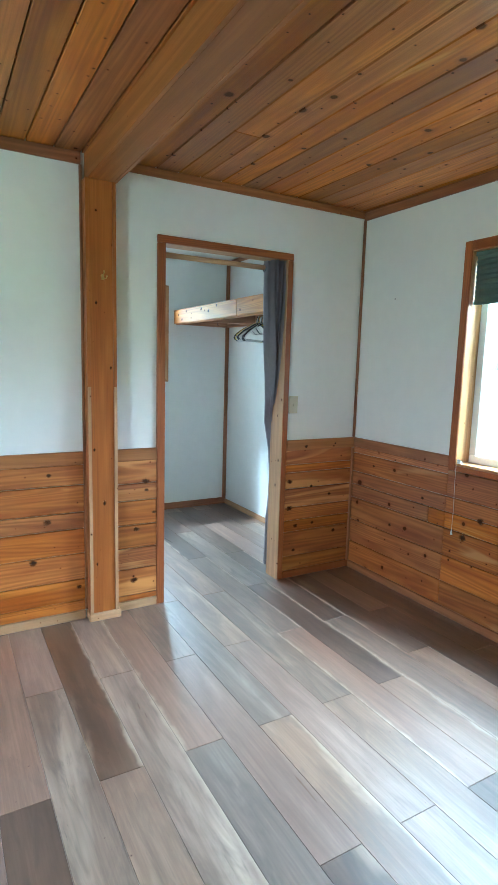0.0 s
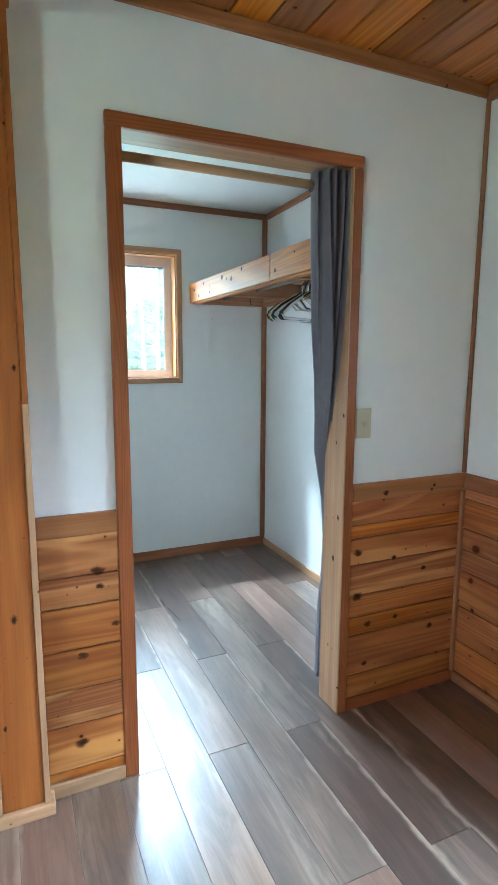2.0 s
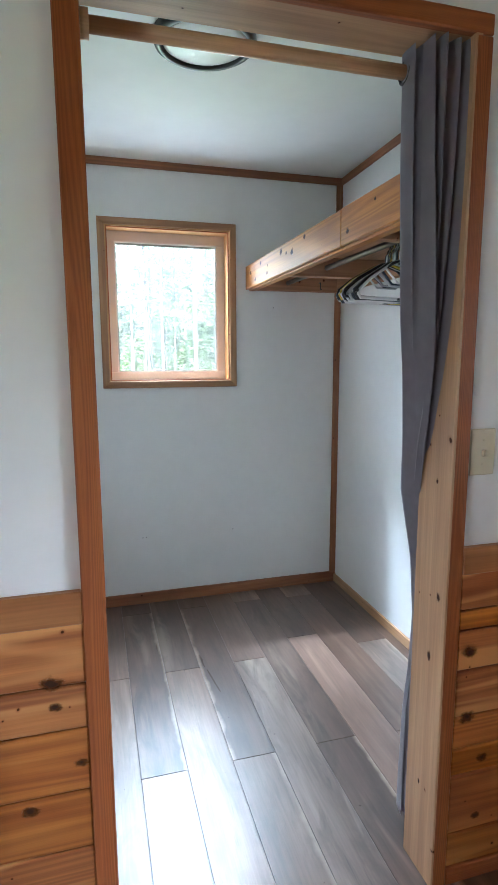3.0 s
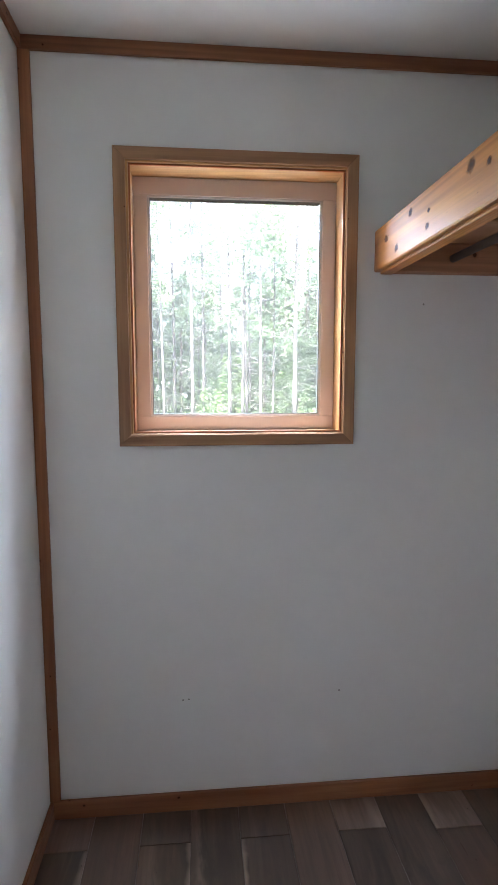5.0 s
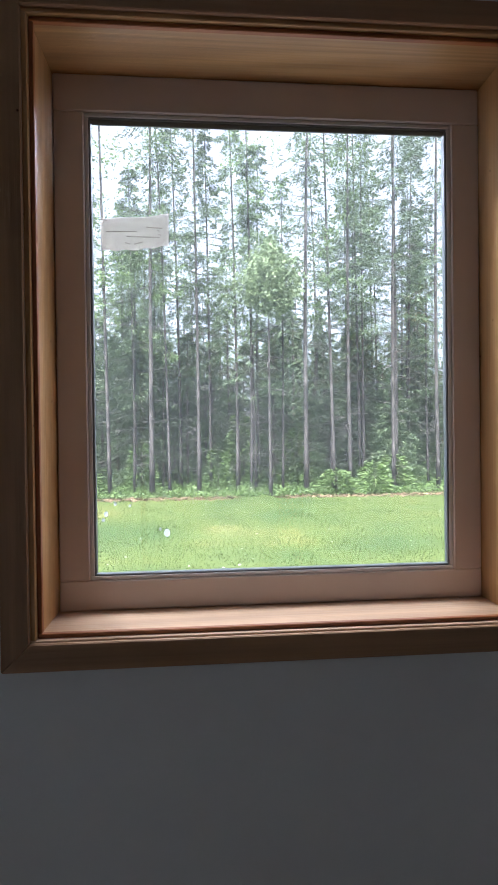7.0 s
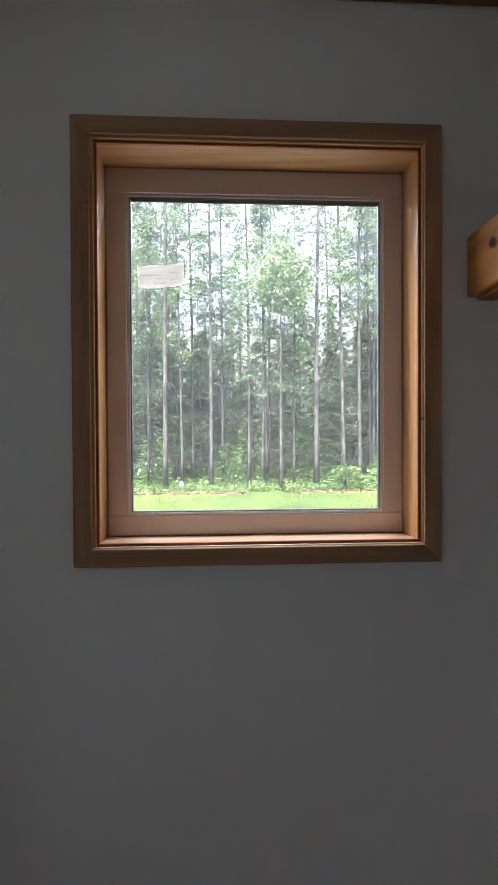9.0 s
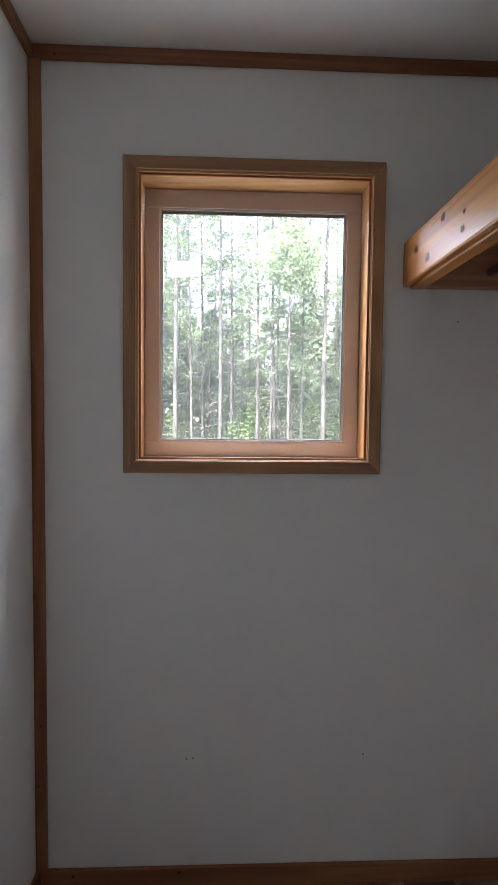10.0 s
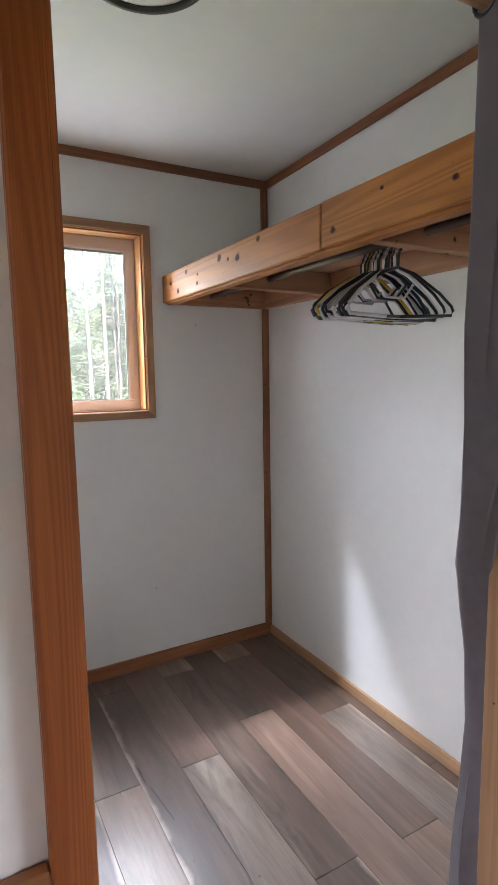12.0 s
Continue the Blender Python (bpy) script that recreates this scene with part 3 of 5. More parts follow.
trim("trim_ceiling_a", (WEST, FRONT - 0.014, 2.412), (0.745, FRONT - 0.0005, 2.469), TRIM_X, "brown wooden strip along the plank ceiling")
trim("trim_ceiling_b", (0.917, FRONT - 0.014, 2.424), (2.614, FRONT - 0.0005, 2.469), CAP_X, "brown wooden strip along the plank ceiling")
trim("trim_ceiling_c", (EAST - 0.014, SOUTH, 2.412), (EAST - 0.0005, FRONT - 0.0005, 2.469), TRIM_Y, "brown wooden strip along the plank ceiling")
trim("trim_corner_room", (EAST - 0.016, FRONT - 0.016, 0.951), (EAST - 0.0005, FRONT - 0.0005, 2.411), TRIM_Z, "reddish-brown corner strip")
trim("trim_corner_low", (EAST - 0.034, FRONT - 0.034, 0.051), (EAST - 0.017, FRONT - 0.017, 0.879), TRIM_Z, "reddish-brown corner strip between the wainscots")
trim("trim_post", (0.736, FRONT - 0.016, 0.051), (0.749, FRONT - 0.0005, 2.411), TRIM_Z, "brown strip beside the post")
trim("trim_closet_north", (CLOSET_WEST, NORTH - 0.013, 2.394), (EAST, NORTH - 0.0005, CLOSET_TOP - 0.0005), TRIM_X, "brown wooden strip along the closet ceiling")
lean_up(trim("trim_closet_east", (EAST - 0.013, BACK, 2.394), (EAST - 0.0005, NORTH - 0.014, CLOSET_TOP - 0.0005), TRIM_Y, "brown wooden strip along the closet ceiling"))
lean_up(trim("trim_closet_west", (CLOSET_WEST + 0.0005, BACK, 2.394), (CLOSET_WEST + 0.013, NORTH - 0.014, CLOSET_TOP - 0.0005), TRIM_Y, "brown wooden strip along the closet ceiling"))
trim("trim_corner_east", (2.592, NORTH - 0.014, 0.066), (EAST - 0.0005, NORTH - 0.0005, 2.3935), TRIM_Z, "brown wooden corner strip")
trim("trim_corner_west", (CLOSET_WEST + 0.0005, NORTH - 0.014, 0.066), (1.019, NORTH - 0.0005, 2.3935), TRIM_Z, "brown wooden corner strip")
trim("baseboard_north", (CLOSET_WEST, NORTH - 0.013, 0.0), (EAST, NORTH - 0.0005, 0.065), TRIM_X, "low brown wooden baseboard")
trim("baseboard_east", (EAST - 0.013, BACK, 0.0), (EAST - 0.0005, NORTH - 0.0135, 0.050), PALE_Y, "low pale knotty pine baseboard")
trim("baseboard_west", (CLOSET_WEST + 0.0005, BACK, 0.0), (CLOSET_WEST + 0.013, NORTH - 0.0135, 0.065), TRIM_Y, "low brown wooden baseboard")

# ---- doorway ----
door = structure("door_frame", boxes(((DOOR_L - 0.018, FRONT - 0.02, 0), (DOOR_L, BACK + 0.006, DOOR_TOP)), edge=0.002), CASING_Z, "open doorway in a wooden jamb and casing", "door frame")
board("jamb", (DOOR_R, FRONT - 0.02, 0), (DOOR_R + 0.019, BACK + 0.006, DOOR_TOP), PALE_Z, door, 0.002, "pale knotty pine jamb")
board("head_jamb", (DOOR_L - 0.018, FRONT - 0.02, DOOR_TOP), (DOOR_R + 0.019, BACK + 0.006, DOOR_TOP + 0.019), PALE_X, door, 0.002, "pale knotty pine head jamb")
board("casing", (1.152, FRONT - 0.021, 0), (DOOR_L - 0.004, FRONT - 0.0005, 2.087), CASING_Z, door, 0.003)
board("casing", (DOOR_R + 0.004, FRONT - 0.021, 0), (2.048, FRONT - 0.0005, 2.087), CASING_Z, door, 0.003)
board("head_casing", (1.152, FRONT - 0.022, 2.088), (2.048, FRONT - 0.0005, 2.130), CASING_X, door, 0.003)


# ---- closet window ----
def ring_boards(name, parent, x0, x1, z0, z1, wide, y0, y1, mat_x, mat_z, edge=0.002, top=0.0):
    rail = top or wide
    board(name, (x0, y0, z1 - rail), (x1, y1, z1), mat_x, parent, edge)
    board(name, (x0, y0, z0), (x1, y1, z0 + wide), mat_x, parent, edge)
    board(name, (x0, y0, z0 + wide), (x0 + wide, y1, z1 - rail), mat_z, parent, edge)
    board(name, (x1 - wide, y0, z0 + wide), (x1, y1, z1 - rail), mat_z, parent, edge)


def mitred(name, parent, x0, x1, z0, z1, wide, y0, y1, mat_x, mat_z):
    """Four casing boards that meet in mitres, with a small rounded edge."""
    corners = [((x0, z0), (x0 + wide, z0 + wide)), ((x1, z0), (x1 - wide, z0 + wide)), ((x1, z1), (x1 - wide, z1 - wide)), ((x0, z1), (x0 + wide, z1 - wide))]
    for k in range(4):
        (a, ai), (b, bi) = corners[k], corners[(k + 1) % 4]
        mid = Vector(((a[0] + b[0]) / 2, (y0 + y1) / 2, (a[1] + b[1]) / 2))
        bm = bmesh.new()
        lo = [bm.verts.new(Vector((p[0], y0, p[1])) - mid) for p in (a, b, bi, ai)]
        hi = [bm.verts.new(Vector((p[0], y1, p[1])) - mid) for p in (a, b, bi, ai)]
        bm.faces.new(lo)
        bm.faces.new(hi[::-1])
        for n in range(4):
            bm.faces.new((lo[n], hi[n], hi[(n + 1) % 4], lo[(n + 1) % 4]))
        bmesh.ops.bevel(bm, geom=list(bm.edges), offset=0.0015, segments=1, affect="EDGES", profile=0.5)
        part(name, bm, mat_x if k % 2 == 0 else mat_z, parent, "", Matrix.Translation(mid))


window = structure("window_closet", boxes(((NW_X0 - 0.014, 4.999, NW_Z0 - 0.014), (NW_X1 + 0.014, 5.185, NW_Z0)), edge=0.001), SILL_X, "square fixed window with honey-coloured wooden reveal", "window")
mitred("window_casing", window, 1.244, 1.987, 1.253, 2.142, 0.036, 4.993, 5.0095, WINDOW_CASE_X, WINDOW_CASE_Z)
board("liner", (NW_X0 - 0.014, 4.999, NW_Z1), (NW_X1 + 0.014, 5.185, NW_Z1 + 0.014), LINER_X, window, 0.001)
board("liner", (NW_X0 - 0.014, 4.999, NW_Z0), (NW_X0, 5.185, NW_Z1), LINER_Z, window, 0.001)
board("liner", (NW_X1, 4.999, NW_Z0), (NW_X1 + 0.014, 5.185, NW_Z1), LINER_Z, window, 0.001)
ring_boards("reveal_bead", window, NW_X0, NW_X1, NW_Z0, NW_Z1, 0.006, 5.006, 5.014, CASING_X, CASING_Z, 0.001)
ring_boards("sash", window, NW_X0 + 0.0005, NW_X1 - 0.0005, NW_Z0 + 0.0005, NW_Z1 - 0.0005, 0.0455, 5.115, 5.136, SASH, SASH, top=0.0555)
ring_boards("glazing_stop", window, 1.333, 1.902, 1.338, 2.0435, 0.006, 5.1175, 5.132, STOP, STOP, 0.001)
ring_boards("gasket", window, 1.339, 1.896, 1.344, 2.0375, 0.003, 5.119, 5.131, RUBBER, RUBBER, 0.001)
# dark strip in place of the shade in the gap above the pane
board("gasket", (1.3425, 5.1205, 2.0275), (1.8925, 5.1245, 2.0340), RUBBER, window, 0.001, "dark strip standing for the shaded gap above the pane")
pane = board("pane", (1.339, 5.126, 1.344), (1.896, 5.130, 2.0374), GLASS, window, 0.0)
pane.visible_shadow = False


# ---- room window with its blind ----
window_e = structure("window_room", boxes(((2.612, EW_Y0 - 0.014, EW_Z0 - 0.014), (2.79, EW_Y1 + 0.014, EW_Z0)), edge=0.001), LINER_X, "tall window with wooden casing and white vinyl sash", "window")
board("liner", (2.614, EW_Y1, EW_Z0), (2.79, EW_Y1 + 0.014, EW_Z1), LINER_Z, window_e, 0.001)
board("liner", (2.614, EW_Y0 - 0.014, EW_Z0), (2.79, EW_Y0, EW_Z1), LINER_Z, window_e, 0.001)
board("liner", (2.614, EW_Y0 - 0.014, EW_Z1), (2.79, EW_Y1 + 0.014, EW_Z1 + 0.014), LINER_X, window_e, 0.001)
for y0, y1 in ((EW_Y1 + 0.002, EW_Y1 + 0.049), (EW_Y0 - 0.049, EW_Y0 - 0.002)):
    board("casing", (2.606, y0, 0.870), (2.6295, y1, 2.132), CASING_Z, window_e, 0.002)
board("head_casing", (2.606, EW_Y0 - 0.001, EW_Z1 + 0.004), (2.6295, EW_Y1 + 0.001, 2.132), CASING_X, window_e, 0.002)
board("apron", (2.606, EW_Y0 - 0.001, 0.870), (2.6295, EW_Y1 + 0.001, EW_Z0 - 0.015), CASING_X, window_e, 0.002)
for y0, y1 in ((EW_Y0 + 0.001, 1.545), (1.555, EW_Y1 - 0.001)):
    for lo, hi in (((2.715, y0, EW_Z0 + 0.001), (2.765, y1, EW_Z0 + 0.045)), ((2.715, y0, EW_Z1 - 0.045), (2.765, y1, EW_Z1 - 0.001)),
                   ((2.715, y0, EW_Z0 + 0.046), (2.765, y0 + 0.045, EW_Z1 - 0.046)), ((2.715, y1 - 0.045, EW_Z0 + 0.046), (2.765, y1, EW_Z1 - 0.046))):
        board("sash", lo, hi, VINYL, window_e, 0.003, "white vinyl sash")
    p = board("pane", (2.738, y0 + 0.04, EW_Z0 + 0.04), (2.742, y1 - 0.04, EW_Z1 - 0.04), GLASS, window_e, 0.0)
    p.visible_shadow = False
blind = thing("window_blind", "dark green fabric window blind pulled partly down", "blind", (2.648, 1.5425, 1.795))


def pleated(y0, y1, z0, z1, pleats):
    bm = bmesh.new()
    rows = []
    for k in range(2 * pleats + 1):
        z = z0 + (z1 - z0) * k / (2 * pleats)
        x = 0.004 if k % 2 else -0.004
        rows.append([[bm.verts.new((x + d, y, z)) for y in (y0, y1)] for d in (0, 0.002)])
    for a, b in zip(rows, rows[1:]):
        for d in (0, 1):
            bm.faces.new((a[d][0], a[d][1], b[d][1], b[d][0]))
    return bm


part("fabric", pleated(-0.588, 0.588, 0.02, 0.255, 9), SHADE_CLOTH, blind)
part("bottom_rail", boxes(((-0.012, -0.588, 0.0), (0.012, 0.588, 0.02)), edge=0.003), SHADE_CLOTH, blind, "green bottom rail")
part("head_rail", boxes(((-0.016, -0.588, 0.255), (0.016, 0.588, 0.279)), edge=0.003), SHADE_CLOTH, blind, "green head rail")


# ---- closet shelf ----
shelf = thing("closet_shelf", "long varnished pine closet shelf with a hanging rail", "shelf", (2.045, 3.16, 1.79))
L = NORTH - 3.162
board("front_board", (0.0, 0.6015, 0.006), (0.020, L, 0.132), SHELF_Y, shelf, 0.004, "varnished knotty pine front board")
board("front_board", (0.0, 0.0, 0.008), (0.020, 0.600, 0.134), SHELF_Y, shelf, 0.004, "varnished knotty pine front board")
board("front_rail", (0.0205, 0.0, 0.0), (0.060, L, 0.090), SHELF_Y, shelf, 0.003)
board("back_cleat", (0.061, L - 0.040, 0.002), (0.545, L, 0.092), SHELF_IN_X, shelf, 0.003, "raw cedar cleat")
board("wall_cleat", (0.546, 0.0, 0.002), (0.5845, L, 0.092), SHELF_IN_Y, shelf, 0.003, "raw cedar cleat")
for y in (1.262, 0.438):
    board("cross_bar", (0.061, y, 0.002), (0.545, y + 0.038, 0.092), SHELF_IN_X, shelf, 0.003, "raw cedar cross bar")
for k in range(3):
    board("shelf_board", (0.021 + 0.188 * k, 0.0, 0.0925), (0.207 + 0.188 * k, L, 0.111), SHELF_IN_Y, shelf, 0.002, "raw cedar shelf board")
bm = bmesh.new()
add_tube(bm, [(0.240, 0.002, 0.045), (0.240, L - 0.041, 0.045)], 0.0125, 14)
part("hanging_rod", bm, ROD_STEEL, shelf, "dull brown steel hanging rod")
bm = bmesh.new()
add_tube(bm, [(0.43, L - 0.041, 0.050), (0.43, L - 0.060, 0.050), (0.43, L - 0.066, 0.040), (0.43, L - 0.063, 0.020), (0.43, L - 0.070, 0.010), (0.43, L - 0.080, 0.012)], 0.003, 8)
part("cup_hook", bm, DARK_STEEL, shelf, "small dark cup hook")


# ---- clothes hangers ----
def hanger_bm(wide, drop, thick, bar):
    bm = bmesh.new()
    hook = [(0.022 * math.cos(a), 0, 0.006 + 0.022 * math.sin(a)) for a in [radians(d) for d in range(-20, 190, 21)]]
    hook = [(p[0] * -1, p[1], p[2]) for p in hook][::-1]
    hook = hook + [(0.0215, 0, -0.014), (0.010, 0, -0.036), (0.001, 0, -0.052), (0.0, 0, -0.086)] if hook[-1][0] > 0 else hook[::-1] + [(0.0215, 0, -0.014), (0.010, 0, -0.036), (0.001, 0, -0.052), (0.0, 0, -0.086)]
    add_tube(bm, hook, thick * 0.8, 8)
    h, w = -0.086, wide / 2
    loop = [(0, 0, h), (0.3 * w, 0, h - 0.12 * drop), (0.75 * w, 0, h - 0.52 * drop), (0.97 * w, 0, h - 0.80 * drop), (w, 0, h - 0.90 * drop), (0.96 * w, 0, h - drop), (0, 0, h - drop - 0.004)]
    add_tube(bm, loop, thick, 8)
    add_tube(bm, [(-x, y, z) for x, y, z in loop], thick, 8)
    if bar:
        add_tube(bm, [(-0.45 * w, 0, h - 0.26 * drop), (-0.2 * w, 0, h - 0.62 * drop), (0.2 * w, 0, h - 0.62 * drop), (0.45 * w, 0, h - 0.26 * drop)], thick * 0.7, 6)
    return bm


rng = random.Random(11)
KINDS = {"black": (BLACK_PLASTIC, "black plastic clothes hanger on the closet rod"), "white": (WHITE_PLASTIC, "white plastic clothes hanger on the closet rod"),
         "navy": (NAVY_PLASTIC, "dark blue plastic clothes hanger on the closet rod"), "yellow": (YELLOW_PLASTIC, "yellow plastic clothes hanger on the closet rod")}
order = ["black", "white", "black", "yellow", "black", "white", "navy", "white", "black", "black", "white", "white", "black", "navy", "black", "white", "black", "black"]
y = 3.868
masters = {}
for n, kind in enumerate(order):
    mat, label = KINDS[kind]
    if kind not in masters:
        made = new("clothes_hanger", mesh_from("clothes_hanger", hanger_bm(0.42, 0.138, 0.0056 if kind != "black" else 0.0046, kind in ("white", "navy")), mat))
        tagged(made, label, "hanger", "hangers on the closet rod")
        masters[kind] = made
    else:
        made = copy_thing(masters[kind], Matrix.Identity(4))
    made.matrix_basis = pose(2.285, y, 1.8445, rng.uniform(-3, 3), rng.uniform(-2.5, 2.5), rng.uniform(-7, 9) + (9 if n < 3 else 0))
    y -= rng.uniform(0.007, 0.014)



# ---- knots that stand out in the boards ----
def make_knot():
    """A dark heart that fades through a reddish ring into the board."""
    m, nodes, links, bsdf = material("wood_knot")
    place = nodes.new("ShaderNodeTexCoord").outputs["Object"]
    info = nodes.new("ShaderNodeObjectInfo")
    shift = nodes.new("ShaderNodeVectorMath")
    shift.operation = "SCALE"
    links.new(info.outputs["Random"], shift.inputs["Scale"])
    shift.inputs[0].default_value = (31, 17, 5)
    moved = nodes.new("ShaderNodeVectorMath")
    links.new(place, moved.inputs[0])
    links.new(shift.outputs[0], moved.inputs[1])
    warp = node(nodes, "TexNoise", Scale=1.7, Detail=4.0, Roughness=0.6)
    links.new(moved.outputs[0], warp.inputs["Vector"])
    far = nodes.new("ShaderNodeVectorMath")
    far.operation = "LENGTH"
    links.new(place, far.inputs[0])
    bent = nodes.new("ShaderNodeMath")
    bent.operation = "MULTIPLY_ADD"
    links.new(warp.outputs[0], bent.inputs[0])
    bent.inputs[1].default_value = 0.80
    links.new(far.outputs["Value"], bent.inputs[2])
    tint = ramp(nodes, [(0.56, (0.030, 0.011, 0.006)), (0.72, (0.115, 0.032, 0.010)), (0.97, (0.26, 0.075, 0.016))])
    links.new(bent.outputs[0], tint.inputs[0])
    links.new(tint.outputs[0], bsdf.inputs["Base Color"])
    bsdf.inputs["Roughness"].default_value = 0.55
    bsdf.inputs["Specular IOR Level"].default_value = 0.2
    cover = ramp(nodes, [(0.64, (1, 1, 1)), (0.82, (0.50, 0.50, 0.50)), (1.0, (0, 0, 0))])
    links.new(bent.outputs[0], cover.inputs[0])
    clear = nodes.new("ShaderNodeBsdfTransparent")
    both = nodes.new("ShaderNodeMixShader")
    links.new(cover.outputs[0], both.inputs[0])
    links.new(clear.outputs[0], both.inputs[1])
    links.new(bsdf.outputs[0], both.inputs[2])
    links.new(both.outputs[0], nodes["Material Output"].inputs[0])
    return m


bm = bmesh.new()
bmesh.ops.create_circle(bm, cap_ends=True, segments=20, radius=1.0)
KNOT_MESH = mesh_from("knot", bm, make_knot())


def knot(parent, at, turn, wide, high):
    """One knot on the face of a board, in its parent's own space."""
    ob = new("knot", KNOT_MESH)
    ob.parent = parent
    ob.matrix_basis = Matrix.Translation(at) @ turn @ Matrix.Diagonal((wide, high, 1, 1))
    return tagged(ob)


FACING_SOUTH, FACING_WEST = pose(0, 0, 0, 90), pose(0, 0, 0, 90) @ pose(0, 0, 0, 0, -90)
for x, z, size in ((1.085, 0.760, 0.026), (1.090, 0.707, 0.015), (1.135, 0.572, 0.018), (1.028, 0.480, 0.021), (1.016, 0.175, 0.028), (0.543, 0.578, 0.025), (0.464, 0.365, 0.026), (0.554, 0.831, 0.017), (0.700, 0.192, 0.018),
                   (2.084, 0.671, 0.025), (2.090, 0.490, 0.028), (2.142, 0.362, 0.020), (2.262, 0.627, 0.016), (2.133, 0.190, 0.018), (2.283, 0.368, 0.017), (2.420, 0.560, 0.016), (2.470, 0.290, 0.020)):
    knot(wall_partition, (x, FRONT - 0.0166, z), FACING_SOUTH, size * 1.55, size * 1.15)
for x, z, size in ((2.205, 0.905, 0.020), (2.450, 0.915, 0.012)):
    knot(wall_partition, (x, FRONT - 0.0206, z), FACING_SOUTH, size * 1.4, size)
for y, z, size in ((1.942, 0.622, 0.030), (2.051, 0.500, 0.032), (2.36, 0.66, 0.016), (2.62, 0.42, 0.018), (2.80, 0.78, 0.015)):
    knot(wall_east, (EAST - 0.0166, y, z), Matrix.Rotation(radians(-90), 4, "Y"), size * 1.15, size * 1.4)
for y, z, size in ((4.898, 1.872, 0.024), (4.811, 1.826, 0.022), (4.715, 1.893, 0.020), (4.598, 1.865, 0.013), (4.604, 1.830, 0.016), (4.395, 1.892, 0.027), (4.323, 1.875, 0.016), (4.250, 1.867, 0.026), (4.104, 1.900, 0.021), (3.704, 1.837, 0.019), (3.518, 1.892, 0.011), (3.300, 1.850, 0.015)):
    knot(shelf, (-0.0006, y - 3.16, z - 1.79), Matrix.Rotation(radians(-90), 4, "Y"), size, size * 1.25)
for y, z, size in ((3.077, 1.110, 0.013), (3.050, 0.817, 0.024), (3.077, 0.646, 0.024), (3.095, 0.267, 0.014)):
    knot(door, (DOOR_R - 0.0006, y, z), Matrix.Rotation(radians(-90), 4, "Y"), size * 1.1, size * 0.6)
for x, z, size in ((0.834, 0.666, 0.020), (0.782, 0.964, 0.014), (0.800, 1.733, 0.014), (0.790, 0.324, 0.013), (0.874, 1.40, 0.013)):
    knot(post, (x - 0.828, -0.0286, z), FACING_SOUTH, size * 0.9, size * 1.3)

# ---- curtain on its wooden rod in the doorway ----
curtain_rod = thing("curtain_rod", "round wooden curtain rod between the door jambs", "curtain rod", (1.601, 3.125, 2.045))
bm = bmesh.new()
add_tube(bm, [(-0.401, 0, 0), (0.4015, 0, 0)], 0.0155, 18)
part("dowel", bm, ROD_WOOD, curtain_rod)
for s in (-1, 1):
    bm = bmesh.new()
    add_tube(bm, [(s * 0.4015, 0, 0), (s * 0.385, 0, 0)], 0.026, 18)
    part("socket", bm, ROD_WOOD, curtain_rod, "turned wooden socket on the jamb")


def curtain_bm():
    """A gathered cloth: rows of height, the middle of the bunch, its half width and depth, swept aside behind the jamb."""
    rows = [(2.085, 1.896, 3.026, 0.0515, 0.060), (2.00, 1.898, 3.026, 0.0510, 0.060), (1.85, 1.906, 3.028, 0.0470, 0.064), (1.70, 1.922, 3.034, 0.0390, 0.070), (1.52, 1.946, 3.050, 0.0270, 0.077),
            (1.38, 1.966, 3.074, 0.0170, 0.070), (1.20, 1.982, 3.112, 0.0095, 0.056), (1.06, 1.992, 3.148, 0.012, 0.046), (0.96, 2.012, 3.168, 0.026, 0.038), (0.86, 2.030, 3.170, 0.034, 0.036), (0.68, 2.046, 3.176, 0.040, 0.034),
            (0.50, 2.046, 3.180, 0.046, 0.038), (0.36, 2.036, 3.182, 0.058, 0.042), (0.16, 2.034, 3.182, 0.066, 0.046), (0.03, 2.038, 3.182, 0.068, 0.048)]
    rows = [(z, left + half, front + deep, half, deep) for z, left, front, half, deep in rows]
    bm = bmesh.new()
    steps, fine = 140, 60
    zs = [2.085 + (0.03 - 2.085) * k / fine for k in range(fine + 1)]
    table = np.array(rows)[::-1]
    grid = []
    for z in zs:
        cx, cy, hw, dp = [float(np.interp(z, table[:, 0], table[:, c])) for c in (1, 2, 3, 4)]
        line = []
        for s in range(steps + 1):
            u = s / steps
            fold = math.sin(u * 2 * math.pi * 3.75 + 0.9 * u * (1 - u) * math.sin(z * 2.3))
            crush = 0.25 * noise.noise(Vector((u * 7, z * 3.2, 1.7))) * max(0.0, min(1.0, (1.1 - z)))
            x = cx + hw * (2 * u - 1) + 0.006 * math.sin(u * 31 + z * 1.4)
            yy = cy + dp * (fold * (0.72 + 0.2 * math.sin(u * 9 + z)) + 0.24 * math.sin(u * 41 + 1.7 * z) - 0.35 * u ** 6 + crush)
            line.append(bm.verts.new((x - 1.95, yy - 3.125, z)))
        grid.append(line)
    for a, b in zip(grid, grid[1:]):
        for s in range(steps):
            f = bm.faces.new((a[s], a[s + 1], b[s + 1], b[s]))
            f.smooth = True
    bmesh.ops.solidify(bm, geom=list(bm.faces), thickness=0.0018)
    return bm


